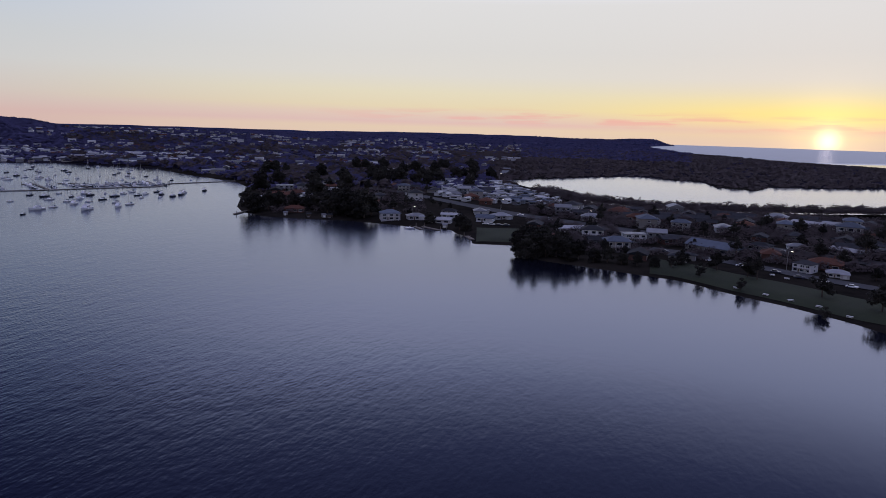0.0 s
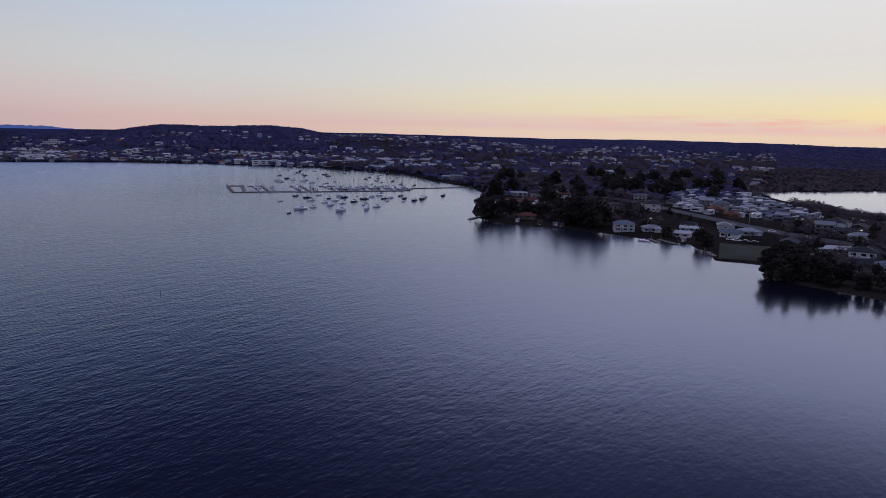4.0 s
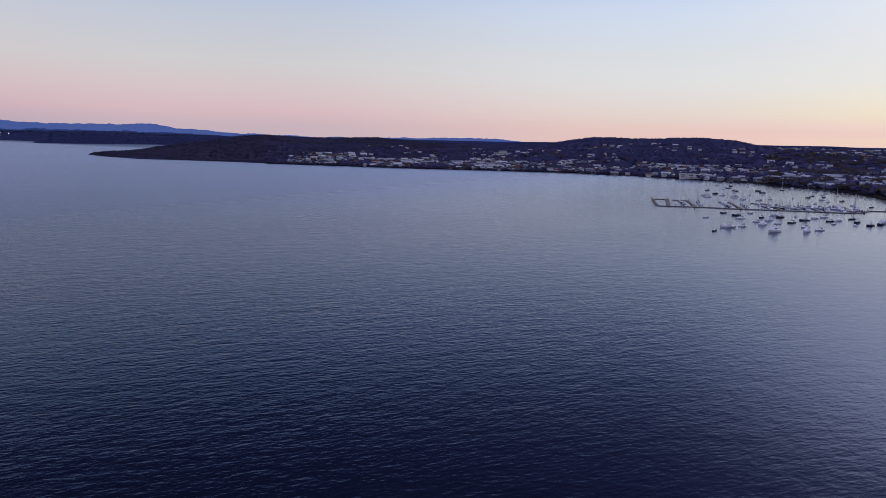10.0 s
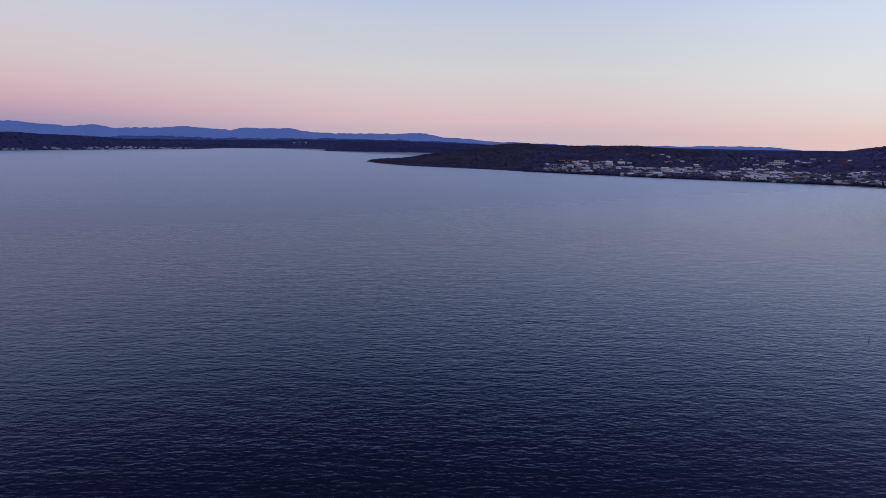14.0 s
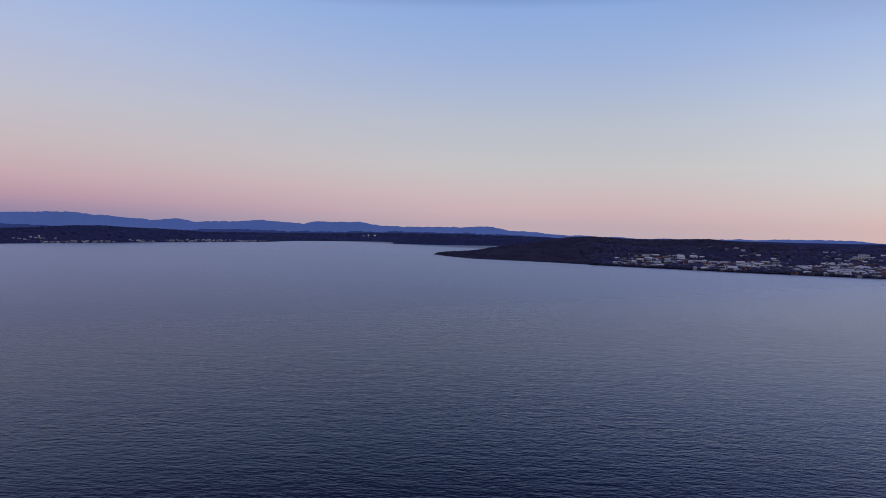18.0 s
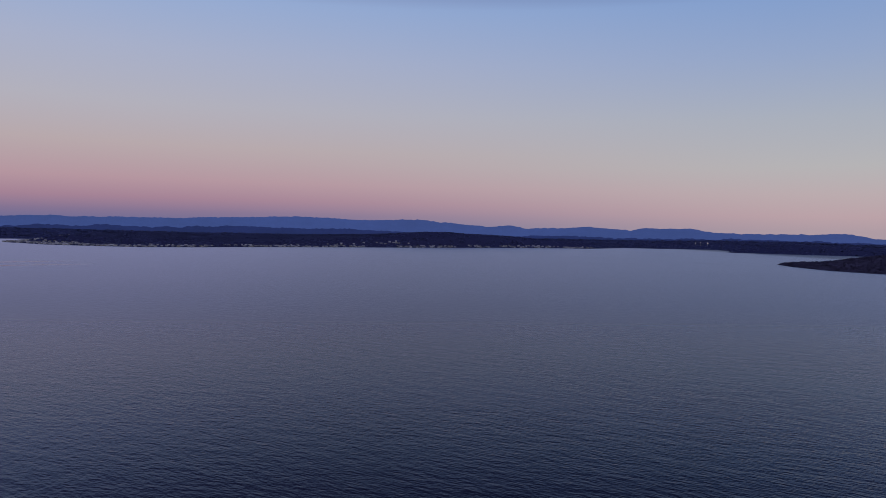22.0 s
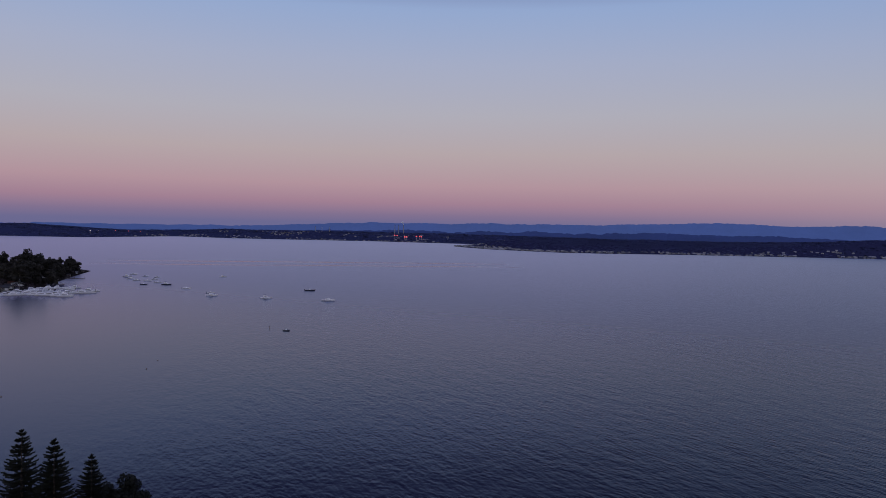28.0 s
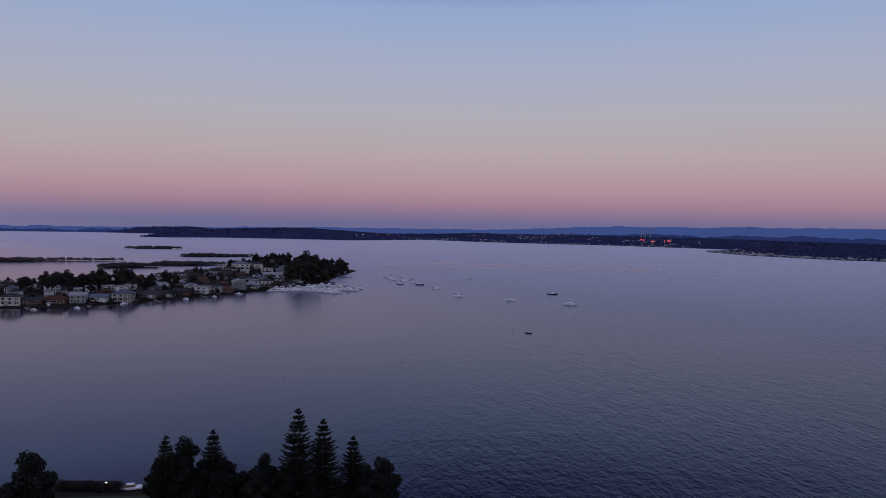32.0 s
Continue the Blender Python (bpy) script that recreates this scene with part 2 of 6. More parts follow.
def water_material():
    """Lake water: wind ripples of a few metres, a finer chop, calmer and rougher lanes."""
    m = bpy.data.materials.new("lake_water")
    m.use_nodes = True
    n, l = m.node_tree.nodes, m.node_tree.links
    n.remove(n["Principled BSDF"])
    deep, gloss = n.new("ShaderNodeBsdfDiffuse"), n.new("ShaderNodeBsdfGlossy")
    deep.inputs["Color"].default_value = (0.004, 0.005, 0.011, 1)
    fres, both = n.new("ShaderNodeFresnel"), n.new("ShaderNodeMixShader")
    fres.inputs["IOR"].default_value = 1.33
    l.new(deep.outputs[0], both.inputs[1])
    l.new(gloss.outputs[0], both.inputs[2])
    l.new(both.outputs[0], n["Material Output"].inputs[0])
    tc = n.new("ShaderNodeTexCoord")
    mp = n.new("ShaderNodeMapping")
    mp.vector_type = "TEXTURE"
    mp.inputs["Rotation"].default_value = (0, 0, radians(-38))
    mp.inputs["Scale"].default_value = (2.0, 1.0, 1.0)
    l.new(tc.outputs["Object"], mp.inputs[0])
    lanes = n.new("ShaderNodeTexNoise")
    lanes.inputs["Scale"].default_value, lanes.inputs["Detail"].default_value = 0.006, 3
    l.new(mp.outputs[0], lanes.inputs[0])
    # the breeze comes on away from the sheltering shores
    sp = n.new("ShaderNodeSeparateXYZ")
    l.new(tc.outputs["Object"], sp.inputs[0])
    lee = n.new("ShaderNodeMath")
    lee.operation = "MULTIPLY_ADD"
    l.new(sp.outputs[0], lee.inputs[0])
    lee.inputs[1].default_value = 0.05
    l.new(sp.outputs[1], lee.inputs[2])
    wind = n.new("ShaderNodeMapRange")
    wind.interpolation_type = "SMOOTHSTEP"
    wind.inputs[1].default_value, wind.inputs[2].default_value = -170.0, 120.0
    l.new(lee.outputs[0], wind.inputs[0])
    gust = n.new("ShaderNodeMapRange")
    gust.inputs[1].default_value, gust.inputs[2].default_value = 0.35, 0.65
    gust.inputs[3].default_value, gust.inputs[4].default_value = 0.6, 1.1
    l.new(lanes.outputs[0], gust.inputs[0])
    lift = n.new("ShaderNodeMapRange")
    lift.inputs[3].default_value, lift.inputs[4].default_value = 0.08, 1.0
    l.new(wind.outputs[0], lift.inputs[0])
    calm = n.new("ShaderNodeMath")
    calm.operation = "MULTIPLY"
    west = n.new("ShaderNodeMath")
    west.operation = "MULTIPLY_ADD"
    l.new(sp.outputs[1], west.inputs[0])
    west.inputs[1].default_value = 0.75
    l.new(sp.outputs[0], west.inputs[2])
    lull = n.new("ShaderNodeMapRange")
    lull.interpolation_type = "SMOOTHSTEP"
    lull.inputs[1].default_value, lull.inputs[2].default_value = -80.0, 110.0
    lull.inputs[3].default_value, lull.inputs[4].default_value = 0.15, 1.0
    l.new(west.outputs[0], lull.inputs[0])
    airs = n.new("ShaderNodeMath")
    airs.operation = "MULTIPLY"
    l.new(lift.outputs[0], airs.inputs[0])
    l.new(lull.outputs[0], airs.inputs[1])
    l.new(airs.outputs[0], calm.inputs[0])
    l.new(gust.outputs[0], calm.inputs[1])
    normal = None
    for sc, dist, det in ((0.17, WAVE_L, 1), (0.55, WAVE_S, 1), (1.2, WAVE_A, 2)):
        w = n.new("ShaderNodeTexNoise")
        w.inputs["Scale"].default_value, w.inputs["Detail"].default_value = sc, det
        l.new(mp.outputs[0], w.inputs[0])
        bn = n.new("ShaderNodeBump")
        bn.inputs["Distance"].default_value = dist
        l.new(calm.outputs[0], bn.inputs["Strength"])
        l.new(w.outputs[0], bn.inputs["Height"])
        if normal:
            l.new(normal, bn.inputs["Normal"])
        normal = bn.outputs[0]
    l.new(normal, gloss.inputs["Normal"])
    l.new(normal, fres.inputs["Normal"])
    # fine chop, too small to show as waves: on the open lake, at sea and towards the shores
    sea = n.new("ShaderNodeMath")
    sea.operation = "MULTIPLY_ADD"
    l.new(sp.outputs[0], sea.inputs[0])
    sea.inputs[1].default_value, sea.inputs[2].default_value = 4.0, -4800.0
    swell = n.new("ShaderNodeMath")
    swell.operation = "MINIMUM"
    l.new(sea.outputs[0], swell.inputs[0])
    swell.inputs[1].default_value = 620.0
    open_water = n.new("ShaderNodeMath")
    open_water.operation = "MAXIMUM"
    l.new(lee.outputs[0], open_water.inputs[0])
    l.new(swell.outputs[0], open_water.inputs[1])
    ro = n.new("ShaderNodeMapRange")
    ro.interpolation_type = "SMOOTHSTEP"
    ro.inputs[1].default_value, ro.inputs[2].default_value = 60.0, 620.0
    ro.inputs[3].default_value, ro.inputs[4].default_value = 0.10, 0.31
    l.new(open_water.outputs[0], ro.inputs[0])
    out = n.new("ShaderNodeVectorMath")
    out.operation = "LENGTH"
    l.new(tc.outputs["Object"], out.inputs[0])
    near = n.new("ShaderNodeMapRange")
    near.interpolation_type = "SMOOTHSTEP"
    near.inputs[1].default_value, near.inputs[2].default_value = 180.0, 440.0
    near.inputs[3].default_value, near.inputs[4].default_value = 0.09, 0.20
    l.new(out.outputs["Value"], near.inputs[0])
    glassy = n.new("ShaderNodeMapRange")
    glassy.inputs[1].default_value, glassy.inputs[2].default_value = -330.0, -150.0
    glassy.inputs[3].default_value, glassy.inputs[4].default_value = 0.12, 0.20
    l.new(lee.outputs[0], glassy.inputs[0])
    still = n.new("ShaderNodeMath")
    still.operation = "MINIMUM"
    l.new(near.outputs[0], still.inputs[0])
    l.new(glassy.outputs[0], still.inputs[1])
    crisp = n.new("ShaderNodeMapRange")
    crisp.inputs[1].default_value, crisp.inputs[2].default_value = -70.0, 90.0
    crisp.inputs[3].default_value, crisp.inputs[4].default_value = 0.20, 0.08
    l.new(lee.outputs[0], crisp.inputs[0])
    shore = n.new("ShaderNodeMath")
    shore.operation = "MINIMUM"
    l.new(still.outputs[0], shore.inputs[0])
    l.new(crisp.outputs[0], shore.inputs[1])
    top = n.new("ShaderNodeMath")
    top.operation = "MAXIMUM"
    l.new(ro.outputs[0], top.inputs[0])
    l.new(shore.outputs[0], top.inputs[1])
    # two slick streaks left by a passing boat on the open lake
    def calc(op, a, b=None, c=None):
        k = n.new("ShaderNodeMath")
        k.operation = op
        for i, v in enumerate((a, b, c)):
            if v is None:
                continue
            if isinstance(v, (int, float)):
                k.inputs[i].default_value = v
            else:
                l.new(v, k.inputs[i])
        return k.outputs[0]

    def fade(v, a, b):
        k = n.new("ShaderNodeMapRange")
        k.interpolation_type = "SMOOTHSTEP"
        k.inputs[1].default_value, k.inputs[2].default_value = a, b
        k.inputs[3].default_value, k.inputs[4].default_value = 1.0, 0.0
        l.new(v, k.inputs[0])
        return k.outputs[0]

    px, py = sp.outputs[0], sp.outputs[1]
    across = calc("ADD", calc("MULTIPLY_ADD", px, -0.591, calc("MULTIPLY", py, 0.807)), calc("MULTIPLY", lanes.outputs[0], 60.0))
    along = calc("MULTIPLY_ADD", px, 0.807, calc("MULTIPLY", py, 0.591))
    slick = calc("MAXIMUM", fade(calc("ABSOLUTE", calc("SUBTRACT", across, 1218.0)), 4.0, 20.0), fade(calc("ABSOLUTE", calc("SUBTRACT", across, 1122.0)), 3.0, 14.0))
    slick = calc("MULTIPLY", slick, fade(calc("ABSOLUTE", calc("SUBTRACT", along, 60.0)), 180.0, 380.0))
    # reflection scaled by bearing: cut on the open lake to the north, where the breeze tilts wavelets, raised to the
    # east
    bearing = calc("ARCTAN2", px, py)
    breeze = calc("MULTIPLY", calc("SUBTRACT", 1.0, fade(bearing, -0.30, 0.15)), fade(bearing, 0.55, 1.0))
    # reflection cut further on the sea swell beyond the dunes, and brightened past Fresnel on the landlocked lagoon
    share = calc("MULTIPLY_ADD", breeze, -0.12, calc("MULTIPLY_ADD", fade(bearing, 1.2, 1.65), -0.14, 1.07))
    share = calc("MULTIPLY", share, calc("MULTIPLY_ADD", fade(px, 1400.0, 1250.0), -0.45, 1.0))
    pond = calc("MULTIPLY", fade(py, -330.0, -250.0), calc("MULTIPLY", fade(px, 430.0, 330.0), fade(px, 1000.0, 1150.0)))
    share = calc("MULTIPLY", share, calc("MULTIPLY_ADD", pond, 0.3, 1.0))
    l.new(calc("MINIMUM", calc("MULTIPLY", fres.outputs[0], share), 1.0), both.inputs[0])
    l.new(calc("MULTIPLY", top.outputs[0], calc("MULTIPLY_ADD", slick, -0.62, 1.0)), gloss.inputs["Roughness"])
    # sky reflection tinted by bearing: greener on the open lake, redder in the sheltered west
    hue = n.new("ShaderNodeCombineColor")
    west = fade(bearing, -1.0, -0.55)
    l.new(calc("MULTIPLY_ADD", west, 0.045, calc("MULTIPLY_ADD", breeze, -0.022, 0.785)), hue.inputs[0])
    l.new(calc("MULTIPLY_ADD", west, -0.030, calc("MULTIPLY_ADD", breeze, -0.004, 0.832)), hue.inputs[1])
    l.new(calc("MULTIPLY_ADD", breeze, -0.03, 0.99), hue.inputs[2])
    l.new(hue.outputs[0], gloss.inputs["Color"])
    return m


WAVE_L, WAVE_S, WAVE_A = 0.16, 0.135, 0.09
WATER = water_material()
GROUND = mat("bush_ground", (0.024, 0.022, 0.020), 0.95, vary=0.5, scale=0.02, second=(0.040, 0.035, 0.029), spec=0.0, bump=0.4, bump_scale=0.3)
# aerial haze put into the ground colour: bluer in stages with distance
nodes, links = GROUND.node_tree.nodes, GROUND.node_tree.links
span, reach, haze_mid = nodes.new("ShaderNodeVectorMath"), nodes.new("ShaderNodeMapRange"), nodes.new("ShaderNodeMix")
span.operation, haze_mid.data_type = "LENGTH", "RGBA"
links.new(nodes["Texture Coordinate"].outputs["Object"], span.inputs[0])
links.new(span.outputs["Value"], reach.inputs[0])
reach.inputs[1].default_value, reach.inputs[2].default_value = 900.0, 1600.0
links.new(reach.outputs[0], haze_mid.inputs[0])
links.new(nodes["Principled BSDF"].inputs["Base Color"].links[0].from_socket, haze_mid.inputs[6])
haze_mid.inputs[7].default_value = (0.036, 0.034, 0.074, 1)
wide, haze_far = nodes.new("ShaderNodeMapRange"), nodes.new("ShaderNodeMix")
haze_far.data_type = "RGBA"
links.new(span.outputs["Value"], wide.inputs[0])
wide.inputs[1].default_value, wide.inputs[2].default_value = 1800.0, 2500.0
links.new(wide.outputs[0], haze_far.inputs[0])
links.new(haze_mid.outputs[2], haze_far.inputs[6])
haze_far.inputs[7].default_value = (0.030, 0.034, 0.080, 1)
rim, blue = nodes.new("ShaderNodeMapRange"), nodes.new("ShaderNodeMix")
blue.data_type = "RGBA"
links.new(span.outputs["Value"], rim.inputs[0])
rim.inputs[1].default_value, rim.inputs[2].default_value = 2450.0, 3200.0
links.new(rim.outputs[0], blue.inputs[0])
links.new(haze_far.outputs[2], blue.inputs[6])
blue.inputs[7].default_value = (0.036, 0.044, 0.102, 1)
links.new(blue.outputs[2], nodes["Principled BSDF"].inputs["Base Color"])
GRASS = mat("mown_grass", (0.021, 0.029, 0.010), 0.95, vary=0.3, scale=0.05, bump=0.05, bump_scale=4)
# distance haze on the ranges is painted: blue base colour plus a faint glow
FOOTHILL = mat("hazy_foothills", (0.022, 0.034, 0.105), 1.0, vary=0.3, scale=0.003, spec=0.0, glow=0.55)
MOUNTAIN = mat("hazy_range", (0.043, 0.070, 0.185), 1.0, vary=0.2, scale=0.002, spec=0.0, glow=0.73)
LEAF = mat("gum_leaves", (0.032, 0.030, 0.024), 0.8, vary=0.45, scale=0.8, tint=0.4, spec=0.2)
LEAF_FAR = mat("far_canopy", (0.084, 0.067, 0.066), 0.9, vary=0.45, scale=0.05, spec=0.1, loft=0.9)
# next four canopies carry blue-violet aerial haze in their leaf colour
LEAF_HAZE = mat("hazed_distant_canopy", (0.058, 0.068, 0.148), 0.9, vary=0.2, scale=0.02, spec=0.05, loft=0.95)
LEAF_HAZE_TOWN = mat("hazed_town_canopy", (0.066, 0.061, 0.104), 0.9, vary=0.22, scale=0.02, spec=0.05, loft=0.95)
LEAF_HAZE_INLAND = mat("hazed_inland_canopy", (0.082, 0.079, 0.168), 0.9, vary=0.25, scale=0.02, spec=0.05, loft=0.95)
LEAF_HAZE_FAR = mat("hazed_hill_canopy", (0.056, 0.068, 0.150), 0.9, vary=0.3, scale=0.01, spec=0.05, loft=0.8)
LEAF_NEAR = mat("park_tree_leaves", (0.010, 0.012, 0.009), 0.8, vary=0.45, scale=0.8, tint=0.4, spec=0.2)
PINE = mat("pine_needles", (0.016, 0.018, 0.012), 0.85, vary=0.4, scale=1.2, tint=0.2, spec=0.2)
BARK = mat("bark", (0.09, 0.07, 0.055), 0.9, vary=0.4, scale=2, bump=0.03, bump_scale=8)

# houses
WALL_WHITE = mat("white_render", (0.64, 0.63, 0.62), 0.7, vary=0.14, scale=0.3, tint=0.3)
WALL_CREAM = mat("cream_weatherboard", (0.34, 0.32, 0.295), 0.75, vary=0.12, scale=0.3, tint=0.2)
WALL_BRICK = mat("red_brick", (0.14, 0.07, 0.052), 0.85, vary=0.25, scale=1.2, tint=0.2)
WALL_GREY = mat("grey_cladding", (0.20, 0.205, 0.215), 0.75, vary=0.12, scale=0.3, tint=0.2)
ROOF_ZINC = mat("zinc_roof", (0.21, 0.215, 0.225), 0.5, vary=0.15, scale=0.2, tint=0.45)
ROOF_CHARCOAL = mat("charcoal_roof", (0.040, 0.041, 0.046), 0.85, vary=0.2, scale=0.3, tint=0.3, spec=0.15)
ROOF_TILE = mat("terracotta_tiles", (0.11, 0.05, 0.035), 0.9, vary=0.3, scale=1.0, tint=0.25, spec=0.15, bump=0.03, bump_scale=3)
ROOF_BLUE = mat("blue_grey_roof", (0.11, 0.13, 0.165), 0.75, vary=0.15, scale=0.3, tint=0.25, spec=0.2)
ROOF_WHITE = mat("white_metal_roof", (0.44, 0.44, 0.445), 0.5, vary=0.12, scale=0.2, tint=0.35)
TRIM = mat("white_trim", (0.75, 0.75, 0.73), 0.5, vary=0.06, scale=1.0)
GLASS = mat("window_glass", (0.02, 0.025, 0.03), 0.08, vary=0.1, scale=1.0, spec=0.8)
DOOR = mat("painted_door", (0.12, 0.09, 0.07), 0.5, vary=0.15, scale=1.0, tint=0.4)
TIMBER = mat("weathered_timber", (0.20, 0.17, 0.14), 0.85, vary=0.3, scale=0.8, bump=0.01, bump_scale=6)
ASPHALT = mat("asphalt", (0.055, 0.055, 0.060), 0.9, vary=0.2, scale=0.1)
CONCRETE = mat("concrete", (0.24, 0.235, 0.225), 0.85, vary=0.2, scale=0.3)
# boats
HULL_WHITE = mat("white_gelcoat", (0.86, 0.86, 0.87), 0.25, vary=0.05, scale=0.5, tint=0.12)
HULL_DARK = mat("navy_hull", (0.03, 0.035, 0.06), 0.3, vary=0.15, scale=0.5)
CANVAS = mat("navy_canvas", (0.05, 0.07, 0.13), 0.85, vary=0.2, scale=1.5, tint=0.3)
ALLOY = mat("alloy_spar", (0.55, 0.55, 0.56), 0.35, metal=0.9, vary=0.05, scale=1.0)
ORANGE = mat("orange_buoy", (0.12, 0.055, 0.03), 0.5, vary=0.15, scale=2.0)
STEAM = mat("white_steam", (0.75, 0.75, 0.76), 1.0, vary=0.1, scale=0.3, spec=0.0)
# lights that are lit
LAMP_WHITE = mat("lit_lamp", (1.0, 0.88, 0.72), 0.5, vary=0.0, glow=2.4)
LAMP_RED = mat("lit_red_beacon", (1.0, 0.09, 0.10), 0.5, vary=0.0, glow=1.5)


# ---- helpers for building ----
def part(name, bm, material, parent=None, label=""):
    """Link a bmesh (or a ready mesh) as one mesh object under a thing."""
    if isinstance(bm, bpy.types.Mesh):
        me = bm
    else:
        me = bpy.data.meshes.new(name)
        bm.to_mesh(me)
        bm.free()
    if material and not me.materials:
        me.materials.append(material)
    ob = new(name, me)
    if parent:
        ob.parent = parent
    if label:
        ob["label"] = label
    return ob


def mesh_from(name, verts, faces, material=None, smooth=False):
    me = bpy.data.meshes.new(name)
    me.from_pydata([tuple(v) for v in verts], [], [tuple(f) for f in faces])
    me.update()
    if smooth:
        me.polygons.foreach_set("use_smooth", [True] * len(me.polygons))
    if material:
        me.materials.append(material)
    return me


def box(bm, cx, cy, cz, sx, sy, sz, rz=0.0, bevel=0.0):
    """A box with its centre and full sizes, its edges rounded if asked."""
    m = Matrix.Translation((cx, cy, cz)) @ Matrix.Rotation(rz, 4, "Z") @ Matrix.Diagonal((sx, sy, sz, 1))
    got = bmesh.ops.create_cube(bm, size=1.0, matrix=m)
    if bevel:
        edges = list({e for v in got["verts"] for e in v.link_edges})
        bmesh.ops.bevel(bm, geom=edges, offset=bevel, segments=1, affect="EDGES")


def rod(bm, a, b, r1, r2=None, n=8):
    """A tapered round bar from a to b."""
    a, b = Vector(a), Vector(b)
    d = b - a
    m = Matrix.Translation((a + b) / 2) @ d.to_track_quat("Z", "Y").to_matrix().to_4x4()
    bmesh.ops.create_cone(bm, cap_ends=True, segments=n, radius1=r1, radius2=r1 if r2 is None else r2, depth=d.length, matrix=m)


def pol(az, r, z=0.0):
    a = radians(az)
    return (math.sin(a) * r, math.cos(a) * r, z)


# ---- plan: shores ----
MAINLAND = [(-60, -900), (60, -300), (147, -212)] + [pol(a, r)[:2] for a, r in (
    (142.8, 267), (138.9, 279), (134.9, 290), (130.8, 308), (128.6, 311), (124.2, 321), (120.2, 331), (118.6, 345),
    (118.0, 372), (116.4, 373), (114.4, 373), (114.2, 397), (113.1, 408), (112.6, 424), (109.9, 430), (106.2, 447),
    (103.5, 459), (100.8, 463), (97.8, 475), (96.0, 500), (95.6, 534), (95.9, 600), (96.4, 700), (95.5, 765), (92.5, 845),
    (91.1, 905), (89.8, 976), (87.1, 1029), (84.0, 1075), (79.3, 1109), (74.9, 1150), (70.4, 1180), (63.5, 1188), (57.5, 1195),
    (52.2, 1235), (46.7, 1290), (43.5, 1345), (40.3, 1400), (36.9, 1452), (34.6, 1560), (33.6, 1650), (34.4, 1760), (40, 2050), (45, 2700), (44, 4900))] + [
    pol(a, r)[:2] for a, r in ((60, 4900), (80, 4900), (100, 4900), (115, 4900), (124, 4900), (129.6, 4800), (129.7, 4450), (127, 3600),
                               (129.8, 2750), (134.0, 2330), (137.8, 2000), (143.7, 1830), (150, 1700), (160, 1900), (175, 3000), (181, 4900), (190, 4900))]
LAGOON = [pol(a, r)[:2] for a, r in (
    (116.4, 875), (119, 770), (121.6, 680), (123.9, 630), (129.0, 600), (134.3, 614), (138.9, 640), (144.0, 690), (152, 760), (158, 1000),
    (150, 1120), (143.8, 1061), (139.8, 991), (136.5, 967), (135.8, 893), (133.0, 905), (131.8, 1005), (129.3, 1027), (127.2, 1065), (123.3, 999), (118.5, 905))]
PENINSULA = [(-760, -700), (-560, -500), (-522, 60)] + [pol(a, r)[:2] for a, r in (
    (-73.2, 535), (-69.6, 531), (-67.4, 537), (-62.1, 571), (-58.2, 613), (-55.3, 645), (-53.4, 660), (-51.6, 717), (-50.4, 830), (-49.2, 950),
    (-50.5, 1010), (-54.5, 1030), (-59.0, 1000), (-63.2, 860), (-68.5, 730), (-74.5, 745), (-80, 790))] + [(-860, -100), (-900, -600)]
HOME_SHORE = [(-700, -900), (-200, -900), (-60, -900), (60, -300), (147, -212), (90, -200), (20, -120), (-25, -20), (-52, 70), (-70, 108), (-77, 122), (-86, 126), (-95, 121),
              (-110, 109), (-122, 99), (-130, 92), (-144, 80), (-151, 69), (-167, 51), (-240, 0), (-330, -100), (-450, -300), (-560, -500)]
FAR_SHORE = [pol(a, r)[:2] for a, r in (
    (46, 2560), (38, 2600), (33, 2590), (30.4, 2600), (29.9, 2660), (30.6, 2800), (29, 3000), (22.5, 2900), (20.0, 2640), (17.1, 2600), (12, 2450), (7.6, 2310), (1, 2180),
    (-5.9, 2080), (-11, 1995), (-14.5, 1975), (-18, 2060), (-20.5, 2140), (-23.4, 2390), (-22, 2560), (-20, 2800), (-23.8, 2850), (-30, 3000),
    (-34.1, 3024), (-41.8, 3190), (-45.1, 3424), (-51.4, 2960), (-56, 3080), (-61.0, 3141), (-66.5, 3029), (-67.4, 3150), (-64, 3900), (-67.4, 4090), (-70.4, 4200),
    (-66, 4600), (-76.3, 4760), (-90, 4700), (-100, 4900), (-60, 4900), (-40, 4900), (-20, 4900), (0, 4900), (15, 4900), (30, 4900), (44, 4900))]
LANDS = [MAINLAND, PENINSULA, HOME_SHORE, FAR_SHORE]


def isle(az, r, half_az, depth):
    """A low wooded island seen broadside: an uneven oval."""
    out = []
    for k in range(14):
        a = 2 * math.pi * k / 14
        w = 1 + 0.22 * math.sin(3 * a + az)
        out.append(pol(az + half_az * math.cos(a) * w, r + depth * math.sin(a) * w)[:2])
    return out


ISLES = [isle(-65.6, 1715, 1.9, 22), isle(-73.5, 1165, 5.6, 14), isle(-66.6, 1005, 2.0, 16), isle(-62.5, 1052, 2.6, 15),
         isle(-61.0, 1330, 3.0, 16)]
LANDS += ISLES


